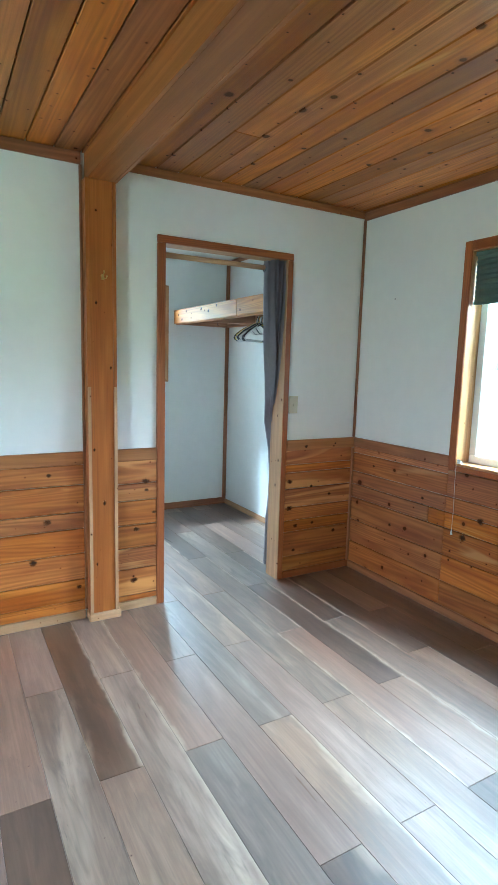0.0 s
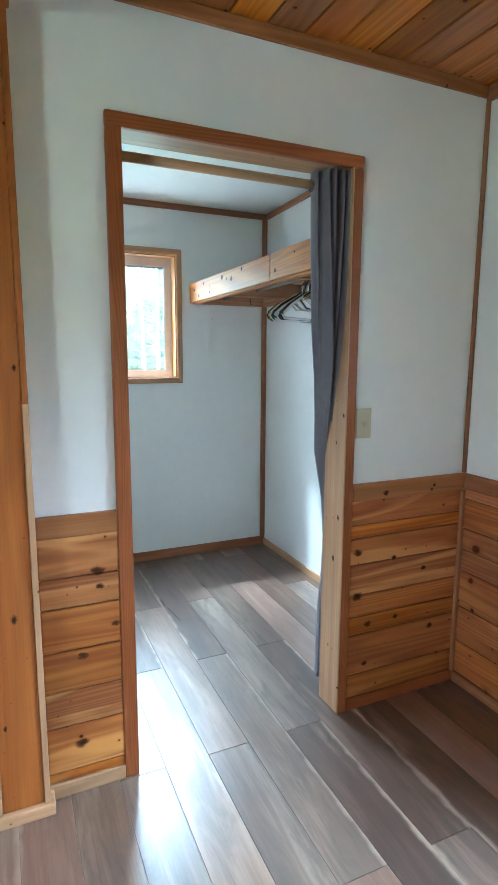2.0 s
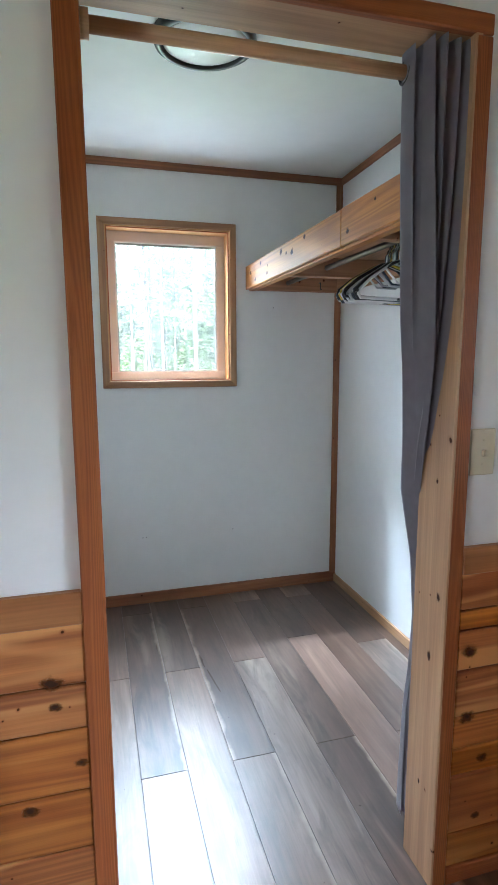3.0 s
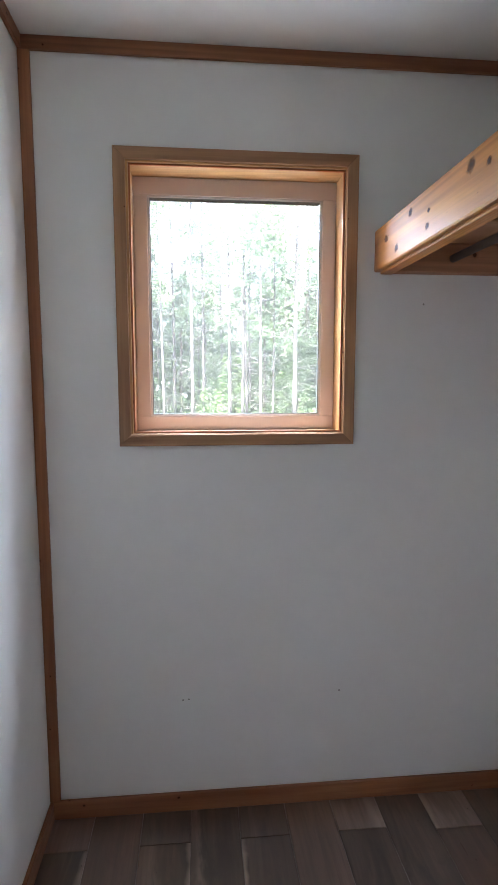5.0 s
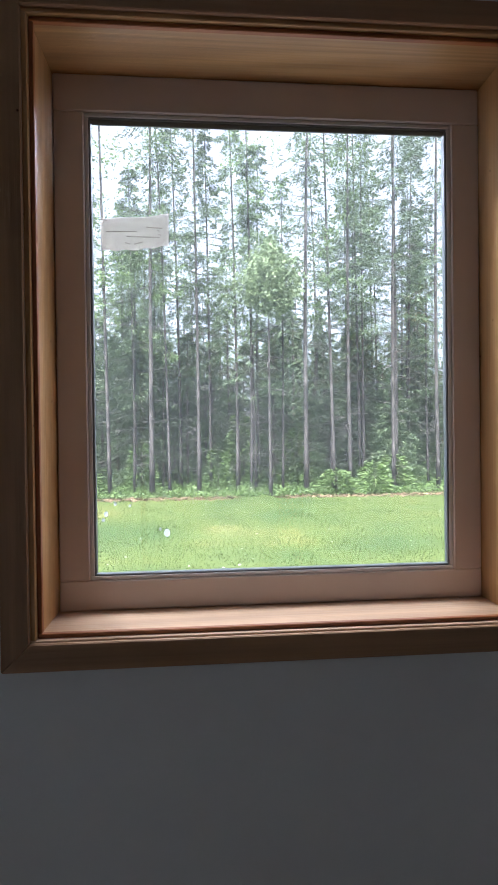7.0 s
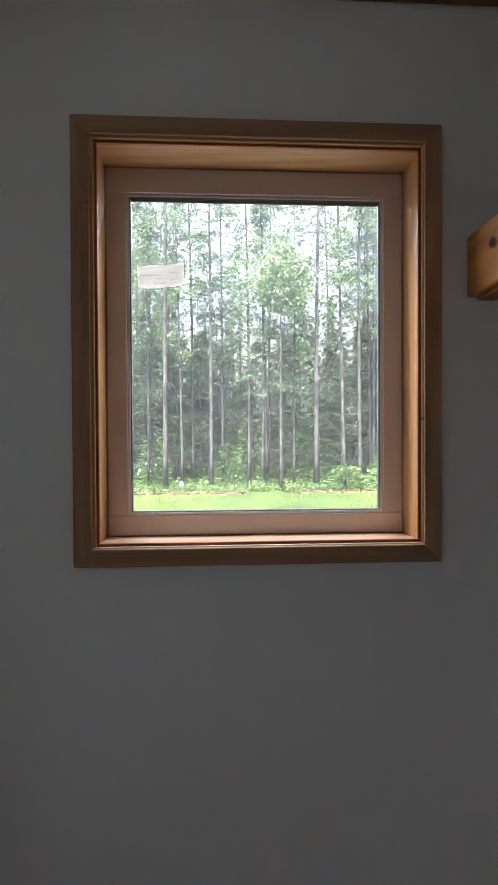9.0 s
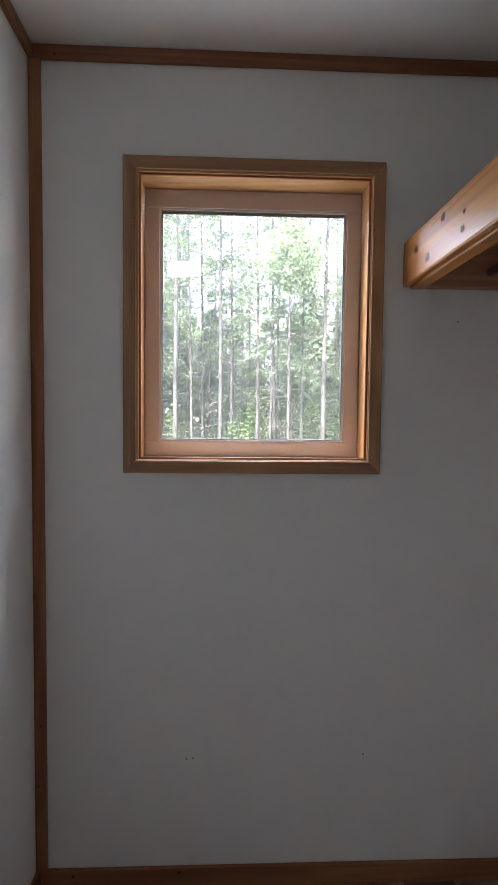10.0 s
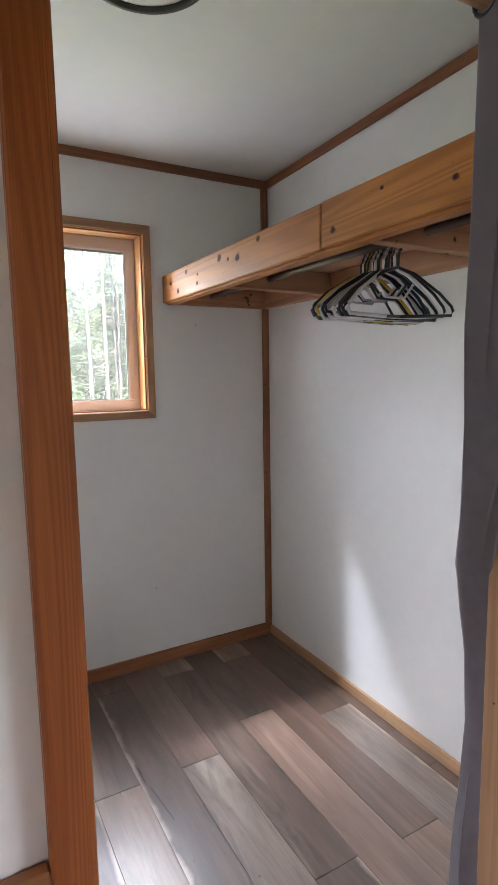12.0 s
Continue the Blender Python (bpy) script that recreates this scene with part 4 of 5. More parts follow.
curtain = thing("curtain", "grey cloth curtain gathered at the jamb of the doorway", "curtain", (1.95, 3.125, 0))
part("cloth", curtain_bm(), GREY_CLOTH, curtain)
for k, x in enumerate((-0.050, -0.028, -0.006, 0.016, 0.036)):
    bm = bmesh.new()
    ring = [(0.0, 0.022 * math.cos(a), 0.022 * math.sin(a)) for a in [2 * math.pi * s / 20 for s in range(21)]]
    add_tube(bm, ring, 0.0042, 8, False)
    part("grommet", bm, DARK_STEEL, curtain, "dark metal eyelet", Matrix.Translation((x, 0, 2.045)))

# ---- ceiling light in the closet ----
lamp = thing("ceiling_light", "round flush ceiling light with dark rim, switched off", "ceiling light", (1.595, 3.865, CLOSET_TOP + 0.0205))
bm = bmesh.new()
add_turned(bm, [(0.168, 0.0), (0.170, -0.012), (0.166, -0.026), (0.156, -0.032), (0.142, -0.030), (0.139, -0.022), (0.139, -0.001)], 64)
part("rim", bm, BRONZE, lamp, "dark bronze rim")
bm = bmesh.new()
add_turned(bm, [(0.1385, -0.002), (0.1385, -0.022), (0.12, -0.029), (0.07, -0.035), (0.0, -0.037)], 48)
part("diffuser", bm, OPAL, lamp, "white opal diffuser")

# ---- light switch ----
switch = thing("light_switch", "ivory plastic light switch plate beside the doorway", "light switch", (2.095, FRONT, 1.185))
part("plate", boxes(((-0.036, -0.007, -0.057), (0.036, 0.0, 0.057)), edge=0.003), IVORY, switch)
part("toggle", boxes(((-0.005, -0.018, -0.010), (0.005, -0.007, 0.006)), edge=0.002), IVORY, switch, "small ivory toggle")
for z in (-0.030, 0.030):
    bm = bmesh.new()
    add_turned(bm, [(0.0, 0.0012), (0.002, 0.0010), (0.0032, 0.0)], 10)
    part("screw", bm, IVORY, switch, "", Matrix.Translation((0, -0.007, z)) @ pose(0, 0, 0, 90))

# ---- brass hook on the post ----
hook = thing("wall_hook", "small brass coat hook screwed to the post", "hook", (0.836, 2.972, 1.862))
part("back_plate", boxes(((-0.007, -0.003, -0.012), (0.007, 0.0, 0.018)), edge=0.001), BRASS, hook)
for s in (-1, 1):
    bm = bmesh.new()
    add_tube(bm, [(0, -0.003, 0.004), (s * 0.006, -0.014, -0.006), (s * 0.012, -0.024, -0.004), (s * 0.015, -0.027, 0.008)], [0.003, 0.003, 0.0028, 0.0036], 8)
    part("prong", bm, BRASS, hook)
bm = bmesh.new()
add_tube(bm, [(0, -0.003, 0.012), (0.0, -0.016, 0.014), (0.0, -0.026, 0.022), (0.0, -0.027, 0.032)], [0.003, 0.003, 0.0028, 0.0036], 8)
part("prong", bm, BRASS, hook)

# ---- torn paper on the pane ----
bm = bmesh.new()
steps = 16
rows = []
for j in range(6):
    v = j / 5
    rows.append([])
    for k in range(steps + 1):
        u = k / steps
        x = -0.051 + 0.102 * u + (0.004 * (v - 0.5) if k == steps else 0)
        top, low = 0.022 + 0.0015 * math.sin(u * 7) + 0.004 * u, -0.024 - 0.002 * math.sin(u * 4) + 0.001 * math.sin(u * 23)
        z = low + (top - low) * v
        rows[-1].append(bm.verts.new((x, -0.0015 - 0.004 * abs(noise.noise(Vector((u * 5, v * 3, 0)))), z)))
for a, b in zip(rows, rows[1:]):
    for k in range(steps):
        bm.faces.new((a[k], a[k + 1], b[k + 1], b[k])).smooth = True
bmesh.ops.solidify(bm, geom=list(bm.faces), thickness=0.0006)
paper = part("paper_label", bm, PAPER, None, "", Matrix.Translation((1.406, 5.1248, 1.866)) @ pose(0, 0, 0, 0, -4))
# thin darker bars draw the wrinkle lines
for x, z, wide, tilt in ((-0.020, 0.002, 0.046, 3), (-0.012, -0.0165, 0.008, 20), (0.004, -0.017, 0.013, -12), (0.036, 0.000, 0.004, 40), (0.037, -0.006, 0.004, 20), (-0.044, 0.021, 0.010, 30), (0.030, 0.005, 0.024, 8), (0.012, -0.008, 0.050, 5)):
    bm = boxes(((-wide / 2, -0.0006, -0.0006), (wide / 2, 0.0006, 0.0006)))
    part("wrinkle", bm, PAPER_WRINKLE, paper, "thin dark wrinkle line", Matrix.Translation((x, -0.0056, z)) @ pose(0, 0, 0, 0, tilt))
tagged(paper, "torn crinkled white paper stuck on the window pane", "paper")

# ---- clear clip at the window sill ----
clip = part("plastic_clip", boxes(((-0.010, -0.012, -0.006), (0.010, 0.012, 0.006)), ((-0.010, -0.012, 0.0062), (-0.006, 0.012, 0.018)), edge=0.002), VINYL, None, "", Matrix.Translation((2.624, 2.118, EW_Z0 + 0.0065)))
tagged(clip, "small white plastic cord clip on the window sill", "clip")

# ---- cord of the blind, ending in a tassel ----
cord = thing("blind_cord", "thin pale blind cord with a small clear plastic tassel", "cord", (2.606, 2.122, 0.500))
bm = bmesh.new()
add_tube(bm, [(0, 0.004, 0.405), (-0.002, 0.002, 0.30), (0.0, -0.002, 0.15), (0, 0, 0.02)], 0.0010, 6)
part("string", bm, VINYL, cord)
bm = bmesh.new()
add_turned(bm, [(0.0, 0.030), (0.003, 0.028), (0.006, 0.010), (0.0075, 0.0), (0.0, -0.002)], 12)
part("tassel", bm, VINYL, cord, "small white plastic tassel")

# ---- dried spots on the closet pane ----
for x, z, size in ((1.448, 1.406, 0.0050), (1.356, 1.437, 0.0034), (1.370, 1.452, 0.0022), (1.352, 1.428, 0.0026), (1.392, 1.449, 0.0020), (1.438, 1.412, 0.0020)):
    bm = bmesh.new()
    add_turned(bm, [(0.0, 0.0006), (size * 0.7, 0.0005), (size, 0.0)], 9)
    part("dried_spot", bm, SPLASH, window, "", Matrix.Translation((x, 5.1255, z)) @ pose(0, 0, 0, 90) @ Matrix.Diagonal((1, 1.3, 1, 1)))

# ---- small marks and leavings ----
for n, (x, z) in enumerate(((2.212, 1.700), (1.960, 0.400), (1.447, 0.396), (1.428, 0.394))):
    bm = bmesh.new()
    add_turned(bm, [(0.0, -0.0005), (0.0022, -0.0004), (0.0032, 0.0)], 10)
    part("nail_hole", bm, NAIL_MARK, wall_north, "", Matrix.Translation((x, NORTH - 0.0006, z)) @ pose(0, 0, 0, 90))
bm = bmesh.new()
add_turned(bm, [(0.0, 0.004), (0.003, 0.003), (0.005, 0.0)], 10)
part("nail_hole", bm, NAIL_MARK, wall_east, "", Matrix.Translation((EAST - 0.0006, 2.716, 1.877)) @ pose(0, 0, 0, 0, -90))
bit = part("plastic_box", boxes(((-0.026, -0.016, 0.0), (0.026, 0.016, 0.016)), ((-0.020, -0.011, 0.0162), (0.020, 0.011, 0.026)), edge=0.003), WHITE_PLASTIC, None, "", pose(2.108, 3.312, 0.0005, 0, 0, 24))
tagged(bit, "small white plastic box on the closet floor", "box")

# ---- outdoors ----
ground = structure("ground", boxes(((-1500, -1500, GROUND - 0.5), (1500, 1500, GROUND))), LAWN, "green mown lawn with small white flowers", "lawn")
EDGE = 22.3
MOSS = plain("mossy_forest_floor", (0.050, 0.072, 0.026), 0.95, grain=9.0, vary=0.6, strength=0.8, depth=0.03)
forest_floor = structure("forest_floor", boxes(((-60, EDGE + 0.9, GROUND - 0.2), (70, 90, GROUND + 0.02))), MOSS, "mossy shaded floor of the wood", "forest floor")


def mesh_of(name, verts, faces, mat):
    data = bpy.data.meshes.new(name)
    data.from_pydata([tuple(v) for v in verts], [], faces)
    data.materials.append(mat)
    data.update()
    return data


class Foliage:
    """Collects many small separate leaves."""

    def __init__(self):
        self.verts, self.faces = [], []

    def leaf(self, at, along, wide, long, rng):
        side = along.cross(Vector((rng.uniform(-1, 1), rng.uniform(-1, 1), rng.uniform(-1, 1)))).normalized() * wide / 2
        n = len(self.verts)
        self.verts += [at, at + along * long * 0.45 + side, at + along * long, at + along * long * 0.45 - side]
        self.faces.append((n, n + 1, n + 2, n + 3))


def trunk_bm(rng, high, radius, lean=0.03, twigs=26, twig_top=0.5):
    bm = bmesh.new()
    n, pts, radii = 12, [], []
    bend = [rng.uniform(-1, 1) * lean for _ in range(4)]
    for k in range(n + 1):
        u = k / n
        pts.append((high * (bend[0] * u * u + 0.15 * bend[1] * math.sin(5 * u)), high * (bend[2] * u * u + 0.15 * bend[3] * math.sin(4 * u)), high * u))
        radii.append(radius * (1.25 if k == 0 else 1.0) * (1 - 0.9 * u) + 0.012)
    add_tube(bm, pts, radii, 8)
    for _ in range(twigs):      # bare dead limbs along the lower trunk
        u = rng.uniform(0.05, twig_top)
        k = u * n
        a, b = Vector(pts[int(k)]), Vector(pts[int(k) + 1])
        p = a.lerp(b, k - int(k))
        turn, long = rng.uniform(0, 2 * math.pi), rng.uniform(0.4, 1.5)
        way = Vector((math.cos(turn), math.sin(turn), rng.uniform(-0.35, 0.25)))
        q = p + way * long * 0.5 + Vector((0, 0, rng.uniform(-0.05, 0.15)))
        add_tube(bm, [p, q, p + way * long + Vector((0, 0, rng.uniform(-0.35, 0.1)))], [0.014, 0.009, 0.003], 4, False)
    return bm, pts


def conifer_crown(rng, pts, high, low, reach, boughs, per, long=0.20, wide=0.055, droop=0.35):
    f = Foliage()
    for _ in range(boughs):
        u = low + (0.99 - low) * rng.random() ** 0.85
        k = min(u * 12, 11.99)
        p = Vector(pts[int(k)]).lerp(Vector(pts[int(k) + 1]), k - int(k))
        span = reach * (1 - (u - low) / (1 - low)) ** 0.7 * rng.uniform(0.55, 1.15) + 0.15
        turn = rng.uniform(0, 2 * math.pi)
        out = Vector((math.cos(turn), math.sin(turn), 0))
        for _ in range(per):
            v = rng.uniform(0.15, 1.0)
            at = p + out * span * v + Vector((0, 0, -droop * span * v * v + 0.10 * span * v))
            cross = out.cross(Vector((0, 0, 1))) * rng.uniform(-1, 1) * 0.30 * span * (1.1 - v)
            way = (out * rng.uniform(0.3, 1) + cross.normalized() * rng.uniform(0, 0.8) + Vector((0, 0, rng.uniform(-0.75, 0.1)))).normalized()
            f.leaf(at + cross + Vector((0, 0, rng.uniform(-0.07, 0.05))), way, wide * rng.uniform(0.7, 1.4), long * rng.uniform(0.6, 1.4), rng)
    return f


def leafy_crown(rng, pts, high, low, reach, clumps, per, size=0.085):
    f = Foliage()
    for _ in range(clumps):
        u = low + (1.0 - low) * rng.random()
        k = min(u * 12, 11.99)
        p = Vector(pts[int(k)]).lerp(Vector(pts[int(k) + 1]), k - int(k))
        turn, span = rng.uniform(0, 2 * math.pi), reach * math.sin(math.pi * (0.12 + 0.86 * (u - low) / (1 - low))) * rng.uniform(0.2, 1.0)
        c = p + Vector((math.cos(turn) * span, math.sin(turn) * span, rng.uniform(-0.2, 0.4)))
        r = rng.uniform(0.22, 0.55)
        for _ in range(per):
            d = Vector((rng.gauss(0, 0.5), rng.gauss(0, 0.5), rng.gauss(0, 0.45))) * r
            way = Vector((rng.uniform(-1, 1), rng.uniform(-1, 1), rng.uniform(-1, 0.3))).normalized()
            f.leaf(c + d, way, size * rng.uniform(0.6, 1.2), size * rng.uniform(0.8, 1.6), rng)
    return f


def tree(name, label, trunk, mat, foliage, leaf_mat, category="tree", group="trees of the wood"):
    ob = thing(name, label, category, (0, 0, GROUND), group)
    part("trunk", trunk, mat, ob)
    crown = new("crown", mesh_of("crown", foliage.verts, foliage.faces, leaf_mat))
    crown.parent = ob
    return ob


rng = random.Random(21)
MASTERS = []
for n in range(4):
    high = (17.0, 19.5, 15.0, 18.0)[n]
    bm, pts = trunk_bm(rng, high, (0.062, 0.078, 0.050, 0.068)[n], 0.022, 95, 0.62)
    MASTERS.append(tree("spruce_tree", "tall thin spruce with bare lower trunk at the lawn's edge", bm, BARK, conifer_crown(rng, pts, high, (0.30, 0.36, 0.26, 0.40)[n], 1.5, 125, 48, 0.17, 0.032), NEEDLES))
for n in range(2):
    high = (18.0, 16.0)[n]
    bm, pts = trunk_bm(rng, high, (0.062, 0.050)[n], 0.03, 40, 0.4)
    MASTERS.append(tree("aspen_tree", "slender pale-barked aspen with airy light green leaves", bm, BARK, leafy_crown(rng, pts, high, 0.34, 1.7, 90, 34), LEAVES))
for n in range(2):
    high = (5.0, 7.5)[n]
    bm, pts = trunk_bm(rng, high, 0.06, 0.02, 10, 0.2)
    MASTERS.append(tree("young_spruce", "young dark green spruce growing under the tall trees", bm, DARK_BARK, conifer_crown(rng, pts, high, 0.05, 1.5, 150, 46, 0.16, 0.038), NEEDLES))
bm, pts = trunk_bm(rng, 8.2, 0.05, 0.008, 60, 0.72)
droopy = tree("weeping_tree", "small tree with a drooping round yellow-green top", bm, BARK, leafy_crown(rng, pts, 8.2, 0.78, 1.15, 130, 44, 0.10), DROOP)
droopy.location = (3.75, EDGE + 0.5, GROUND)

# the first row along the lawn, by master, x, distance behind the edge and size
FRONT_ROW = [(0, -3.15, 0.7, 0.95), (2, -2.75, 1.0, 0.9), (4, -1.75, 0.3, 0.95), (2, -1.05, 1.3, 0.8), (1, -0.30, 0.2, 1.0), (5, 0.28, 0.6, 0.85), (3, 1.32, 0.5, 0.9), (0, 1.75, 1.8, 0.8),
             (0, 2.72, 1.1, 0.9), (2, 3.20, 0.9, 0.85), (4, 3.42, 1.4, 0.9), (1, 5.08, 0.1, 1.0), (2, 4.45, 1.5, 0.8), (4, 6.18, 0.5, 0.95), (3, 6.75, 0.4, 0.95), (0, 8.20, 0.0, 1.0), (1, 8.85, 1.6, 1.1),
             (3, 10.1, 0.6, 1.0), (5, 11.3, 0.2, 0.9), (0, -4.5, 0.3, 1.0), (3, -5.6, 0.8, 1.0)]
placed = {k: 0 for k in range(len(MASTERS))}


def plant(k, x, y, size):
    m = pose(x, y, GROUND, 0, 0, rng.uniform(0, 360)) @ Matrix.Diagonal((size, size, size, 1))
    if placed[k] == 0:
        MASTERS[k].matrix_basis = m
    else:
        o = copy_thing(MASTERS[k], Matrix.Identity(4))
        o.matrix_basis = m
    placed[k] += 1


for k, x, d, size in FRONT_ROW:
    plant(k, x, EDGE + 0.9 + d, size)
for n in range(96):
    d = 1.6 + 15 * (n / 96) ** 1.1
    x = rng.uniform(-6 - d * 0.35, 12.5 + d * 0.45)
    plant(rng.choice((0, 1, 2, 3, 2, 4, 5, 6, 6, 7, 7)), x, EDGE + 0.9 + d, rng.uniform(0.55, 0.95))

for n in range(26):      # young growth between the trunks
    plant(rng.choice((6, 7)), -7 + 20 * (n + rng.uniform(0.1, 0.9)) / 26, EDGE + rng.uniform(3.5, 9.0), rng.uniform(0.6, 1.0))

# far wood behind: many trunks and crowns nobody could count
f, bm = Foliage(), bmesh.new()
for n in range(110):
    x, y, high = rng.uniform(-16, 24), rng.uniform(EDGE + 12, EDGE + 30), rng.uniform(6, 12)
    add_tube(bm, [(x, y, GROUND), (x + rng.uniform(-0.3, 0.3), y, GROUND + high)], [0.15, 0.02], 5, False)
    for _ in range(420):
        u = rng.random() ** 0.8
        turn, span = rng.uniform(0, 6.283), (1.9 * (1 - u) + 0.2) * rng.random() ** 0.5
        at = Vector((x + math.cos(turn) * span, y + math.sin(turn) * span, GROUND + high * (0.03 + 0.97 * u)))
        f.leaf(at, Vector((math.cos(turn), math.sin(turn), -0.5)).normalized(), 0.16, 0.5, rng)
far_wood = tagged(new("far_wood", mesh_of("far_wood", f.verts, f.faces, NEEDLES)), "dense dark green conifers deeper in the wood", "trees", kind="stuff")
far_trunks = tagged(part("far_trunks", bm, DARK_BARK), "dark trunks deeper in the wood", "trees", kind="stuff")

# undergrowth, litter and grass
f = Foliage()
for n in range(2400):
    d = rng.random() ** 1.5 * 13
    x, y = rng.uniform(-8, 14), EDGE + 0.25 + d
    high = rng.uniform(0.08, 0.22) + (rng.uniform(0.2, 0.9) if rng.random() < 0.22 else 0) * min(1, d / 2)
    for _ in range(13):
        turn = rng.uniform(0, 6.283)
        way = Vector((math.cos(turn), math.sin(turn), rng.uniform(0.1, 1.1))).normalized()
        f.leaf(Vector((x + rng.gauss(0, 0.10), y + rng.gauss(0, 0.10), GROUND + rng.uniform(0, high))), way, rng.uniform(0.03, 0.07), rng.uniform(0.08, 0.18), rng)
tagged(new("undergrowth", mesh_of("undergrowth", f.verts, f.faces, FERN)), "low green ferns and brush along the wood", "undergrowth", kind="stuff")


def bush(label, at, wide, high, leaves_n):
    f = Foliage()
    r = random.Random(int(at[0] * 100))
    for _ in range(leaves_n):
        turn, u = r.uniform(0, 6.283), r.random()
        span = wide * (1 - 0.65 * u) * r.random() ** 0.5
        way = Vector((math.cos(turn), math.sin(turn), r.uniform(-0.35, 0.3))).normalized()
        f.leaf(Vector((math.cos(turn) * span, math.sin(turn) * span, 0.02 + high * u * (1.05 - 0.4 * span / wide))), way, 0.06, 0.20, r)
    bm = bmesh.new()
    add_tube(bm, [(0, 0, -0.02), (0.02, 0.01, high * 0.9)], [0.025, 0.006], 6)
    ob = thing("bush", label, "bush", (at[0], at[1], GROUND), "bushes at the edge of the wood")
    part("stem", bm, DARK_BARK, ob)
    crown = new("foliage", mesh_of("foliage", f.verts, f.faces, FRESH))
    crown.parent = ob


bush("bright green young fir bush at the lawn's edge", (6.05, EDGE + 0.55), 0.95, 0.85, 700)
bush("bright green young fir bush at the lawn's edge", (7.45, EDGE + 0.75), 0.85, 1.05, 700)
bush("low bright green bush beside the lawn", (-2.35, EDGE + 1.3), 0.55, 0.8, 360)
bush("low bright green bush beside the lawn", (2.0, EDGE + 2.4), 0.7, 1.6, 420)
bush("leafy bright green shrub among the trunks", (2.9, EDGE + 3.6), 0.9, 3.0, 800)
bush("leafy bright green shrub among the trunks", (-0.9, EDGE + 3.0), 0.8, 1.9, 600)
bush("low bright green bush beside the lawn", (8.6, EDGE + 2.0), 0.9, 1.3, 600)
bush("leafy bright green shrub among the trunks", (5.3, EDGE + 4.2), 0.9, 2.4, 700)

f = Foliage()
for n in range(2600):
    x, y = rng.uniform(-8, 14), EDGE + rng.gauss(0.0, 0.28)
    if noise.noise(Vector((x * 0.5, 3.3, 0))) > -0.25:
        turn = rng.uniform(0, 6.283)
        f.leaf(Vector((x, y, GROUND + rng.uniform(0.0, 0.03))), Vector((math.cos(turn), math.sin(turn), rng.uniform(-0.05, 0.25))).normalized(), rng.uniform(0.02, 0.06), rng.uniform(0.08, 0.28), rng)
tagged(new("leaf_litter", mesh_of("leaf_litter", f.verts, f.faces, SOIL)), "strip of brown leaf litter along the lawn", "litter", kind="stuff")

f = Foliage()
for n in range(42000):
    y = 10.5 + (EDGE - 10.0) * rng.random() ** 0.8
    x = 1.7 + (y - 4) * rng.uniform(-0.42, 0.50)
    tuft = 1.0 + 1.3 * max(0.0, noise.noise(Vector((x * 0.8, y * 0.8, 0))))
    way = Vector((rng.uniform(-0.9, 0.9), rng.uniform(-0.9, 0.9), 1)).normalized()
    f.leaf(Vector((x, y, GROUND - 0.003)), way, 0.012, 0.038 * tuft * rng.uniform(0.6, 1.3), rng)
tagged(new("grass", mesh_of("grass", f.verts, f.faces, GRASS_BLADE)), "short uneven bright green grass", "grass", kind="stuff")
f = Foliage()
for n in range(150):
    y = 10.5 + (EDGE - 10.8) * rng.random()
    x = 1.7 + (y - 4) * rng.uniform(-0.42, 0.50)
    for turn in (0, 2.1, 4.2):
        f.leaf(Vector((x, y, GROUND + 0.045)), Vector((math.cos(turn), math.sin(turn), 0.5)).normalized(), 0.02, 0.022, rng)
tagged(new("clover_flowers", mesh_of("clover_flowers", f.verts, f.faces, WHITE_PLASTIC)), "small white clover flowers in the lawn", "flowers", kind="stuff")

# ---- floor boards, laid half over half ----
PLANK, LONG, FIRST = 0.1600, 1.2375, 1.290
shared = {}
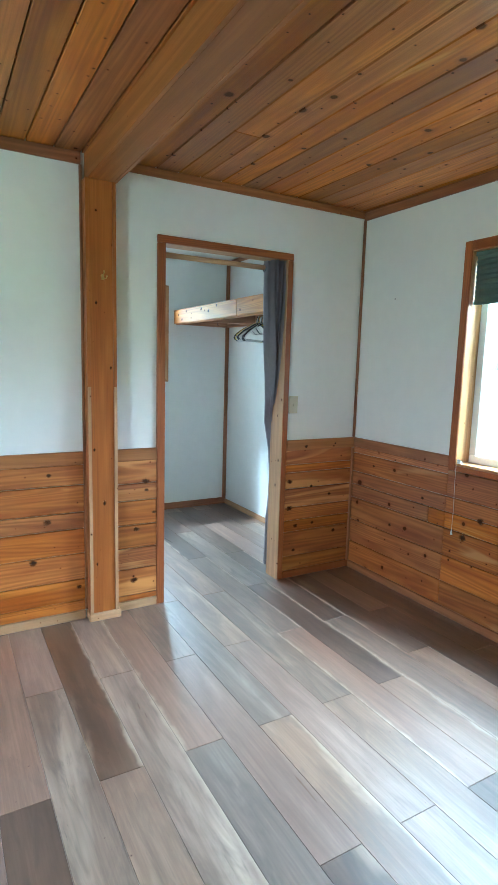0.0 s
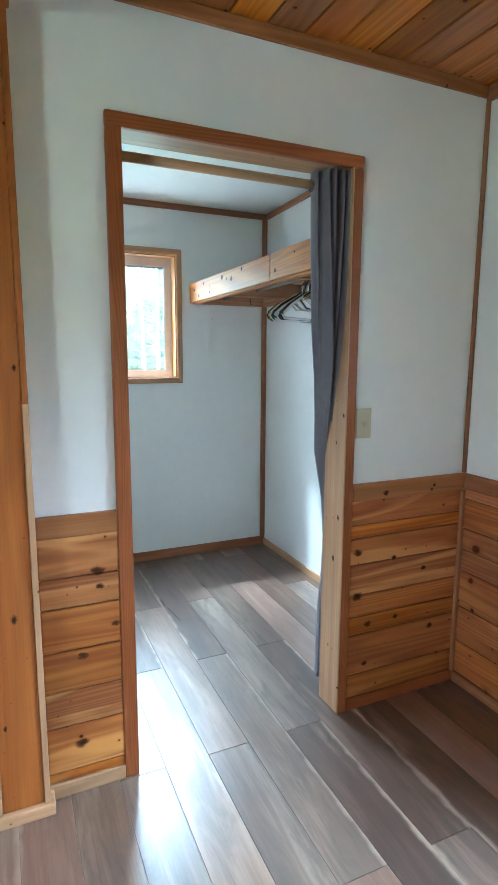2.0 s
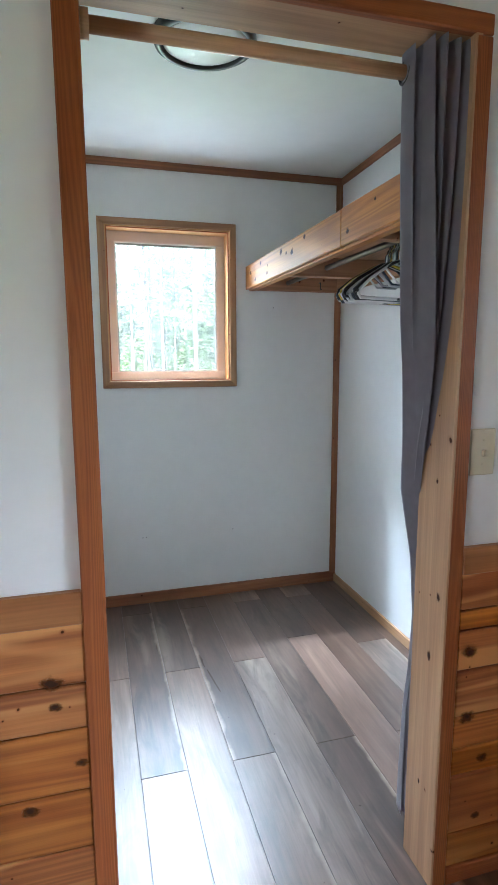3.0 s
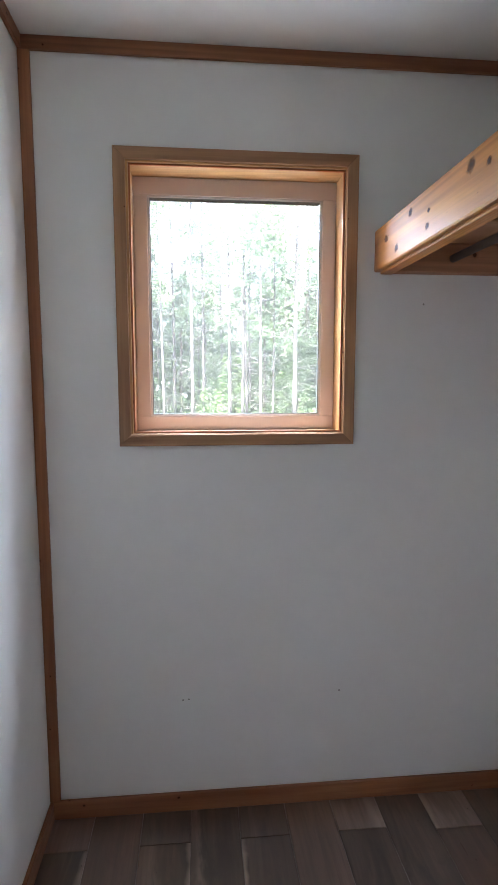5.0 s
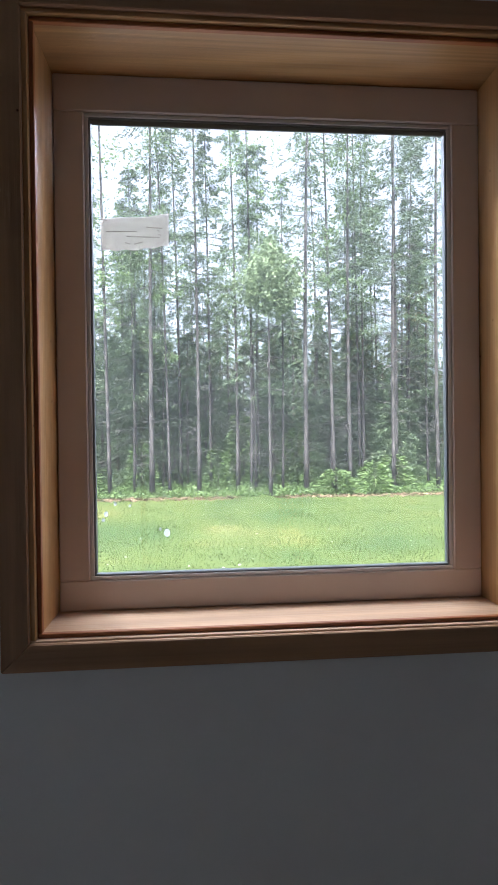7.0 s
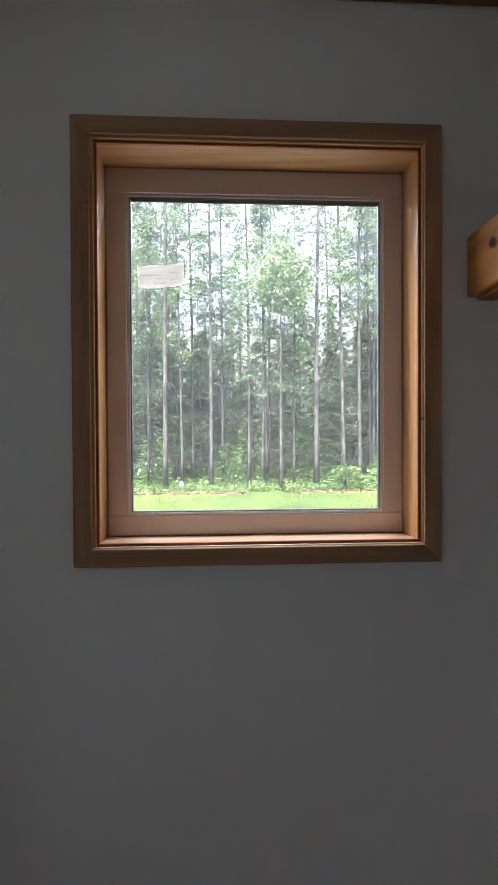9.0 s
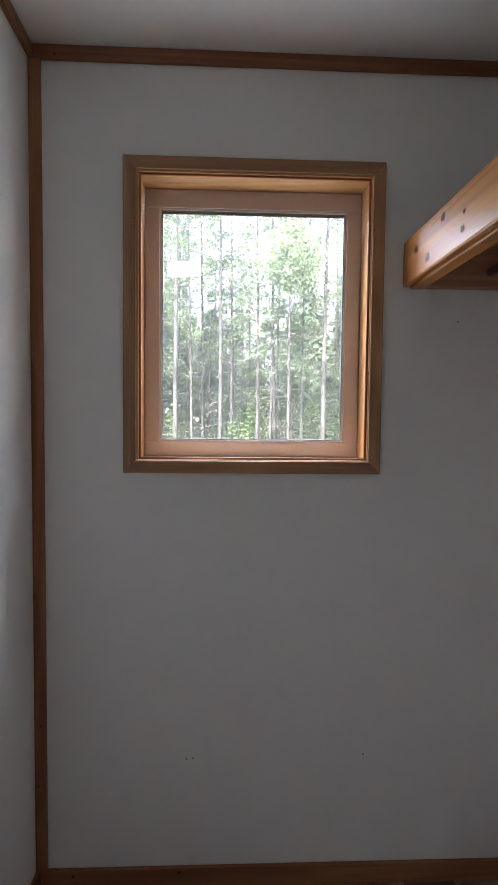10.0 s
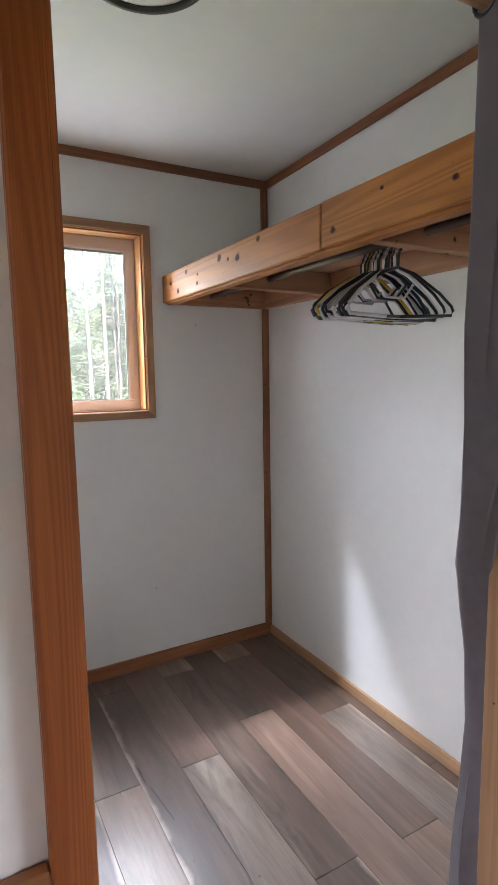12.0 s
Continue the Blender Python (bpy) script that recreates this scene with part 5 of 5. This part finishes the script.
# by row and course: boards that stand out by tone or by a ragged pale edge; course 1 is nearly all dark and brown
# rows 5 to 8 of course -1 carry the east wall's shade in their tone
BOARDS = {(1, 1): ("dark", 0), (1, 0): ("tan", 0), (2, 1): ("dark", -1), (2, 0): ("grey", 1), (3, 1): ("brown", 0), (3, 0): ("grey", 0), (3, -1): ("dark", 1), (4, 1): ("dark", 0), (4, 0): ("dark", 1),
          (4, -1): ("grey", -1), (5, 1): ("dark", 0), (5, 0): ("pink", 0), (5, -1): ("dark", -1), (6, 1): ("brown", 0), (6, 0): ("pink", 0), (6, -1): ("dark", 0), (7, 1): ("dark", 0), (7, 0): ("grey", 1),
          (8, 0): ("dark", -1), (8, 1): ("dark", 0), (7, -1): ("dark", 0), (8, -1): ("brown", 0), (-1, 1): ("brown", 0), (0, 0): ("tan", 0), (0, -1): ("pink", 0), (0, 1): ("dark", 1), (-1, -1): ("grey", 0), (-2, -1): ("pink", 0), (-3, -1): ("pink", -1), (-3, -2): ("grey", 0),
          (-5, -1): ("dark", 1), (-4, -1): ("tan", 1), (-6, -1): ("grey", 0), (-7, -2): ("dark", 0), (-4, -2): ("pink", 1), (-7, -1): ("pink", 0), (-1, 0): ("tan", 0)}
ENDS = {5: 4.392, 6: 3.608, 8: 3.796}      # rows whose ends fall elsewhere


def floor_mesh(wide, long, look_of):
    key = (round(wide, 3), round(long, 3), look_of)
    if key not in shared:
        shared[key] = mesh_from("floor_plank", boxes(((-key[0] / 2, -key[1] / 2, -0.011), (key[0] / 2, key[1] / 2, 0)), edge=0.0010), FLOOR_WOODS[look_of])
    return shared[key]


rng = random.Random(8)
row = math.floor((WEST - FIRST) / PLANK)
while FIRST + row * PLANK < EAST:
    x0, x1 = max(FIRST + row * PLANK, WEST), min(FIRST + (row + 1) * PLANK, EAST)
    first = ENDS.get(row, 3.630 if row % 2 == 0 else 4.250)
    for n in range(-6, 3):
        y0, y1 = max(first + (n - 1) * LONG, SOUTH), min(first + n * LONG, NORTH if x1 > CLOSET_WEST else FRONT)
        tone = rng.choice(("tan", "tan", "pink", "grey", "grey", "dark")), rng.choice((0, 0, 0, 0, 1, -1))
        if y1 - y0 < 0.02 or x1 - x0 < 0.01:
            continue
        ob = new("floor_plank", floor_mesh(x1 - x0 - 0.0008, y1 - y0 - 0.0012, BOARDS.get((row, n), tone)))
        ob.location = ((x0 + x1) / 2, (y0 + y1) / 2, 0)
        ob.parent = floor
    row += 1
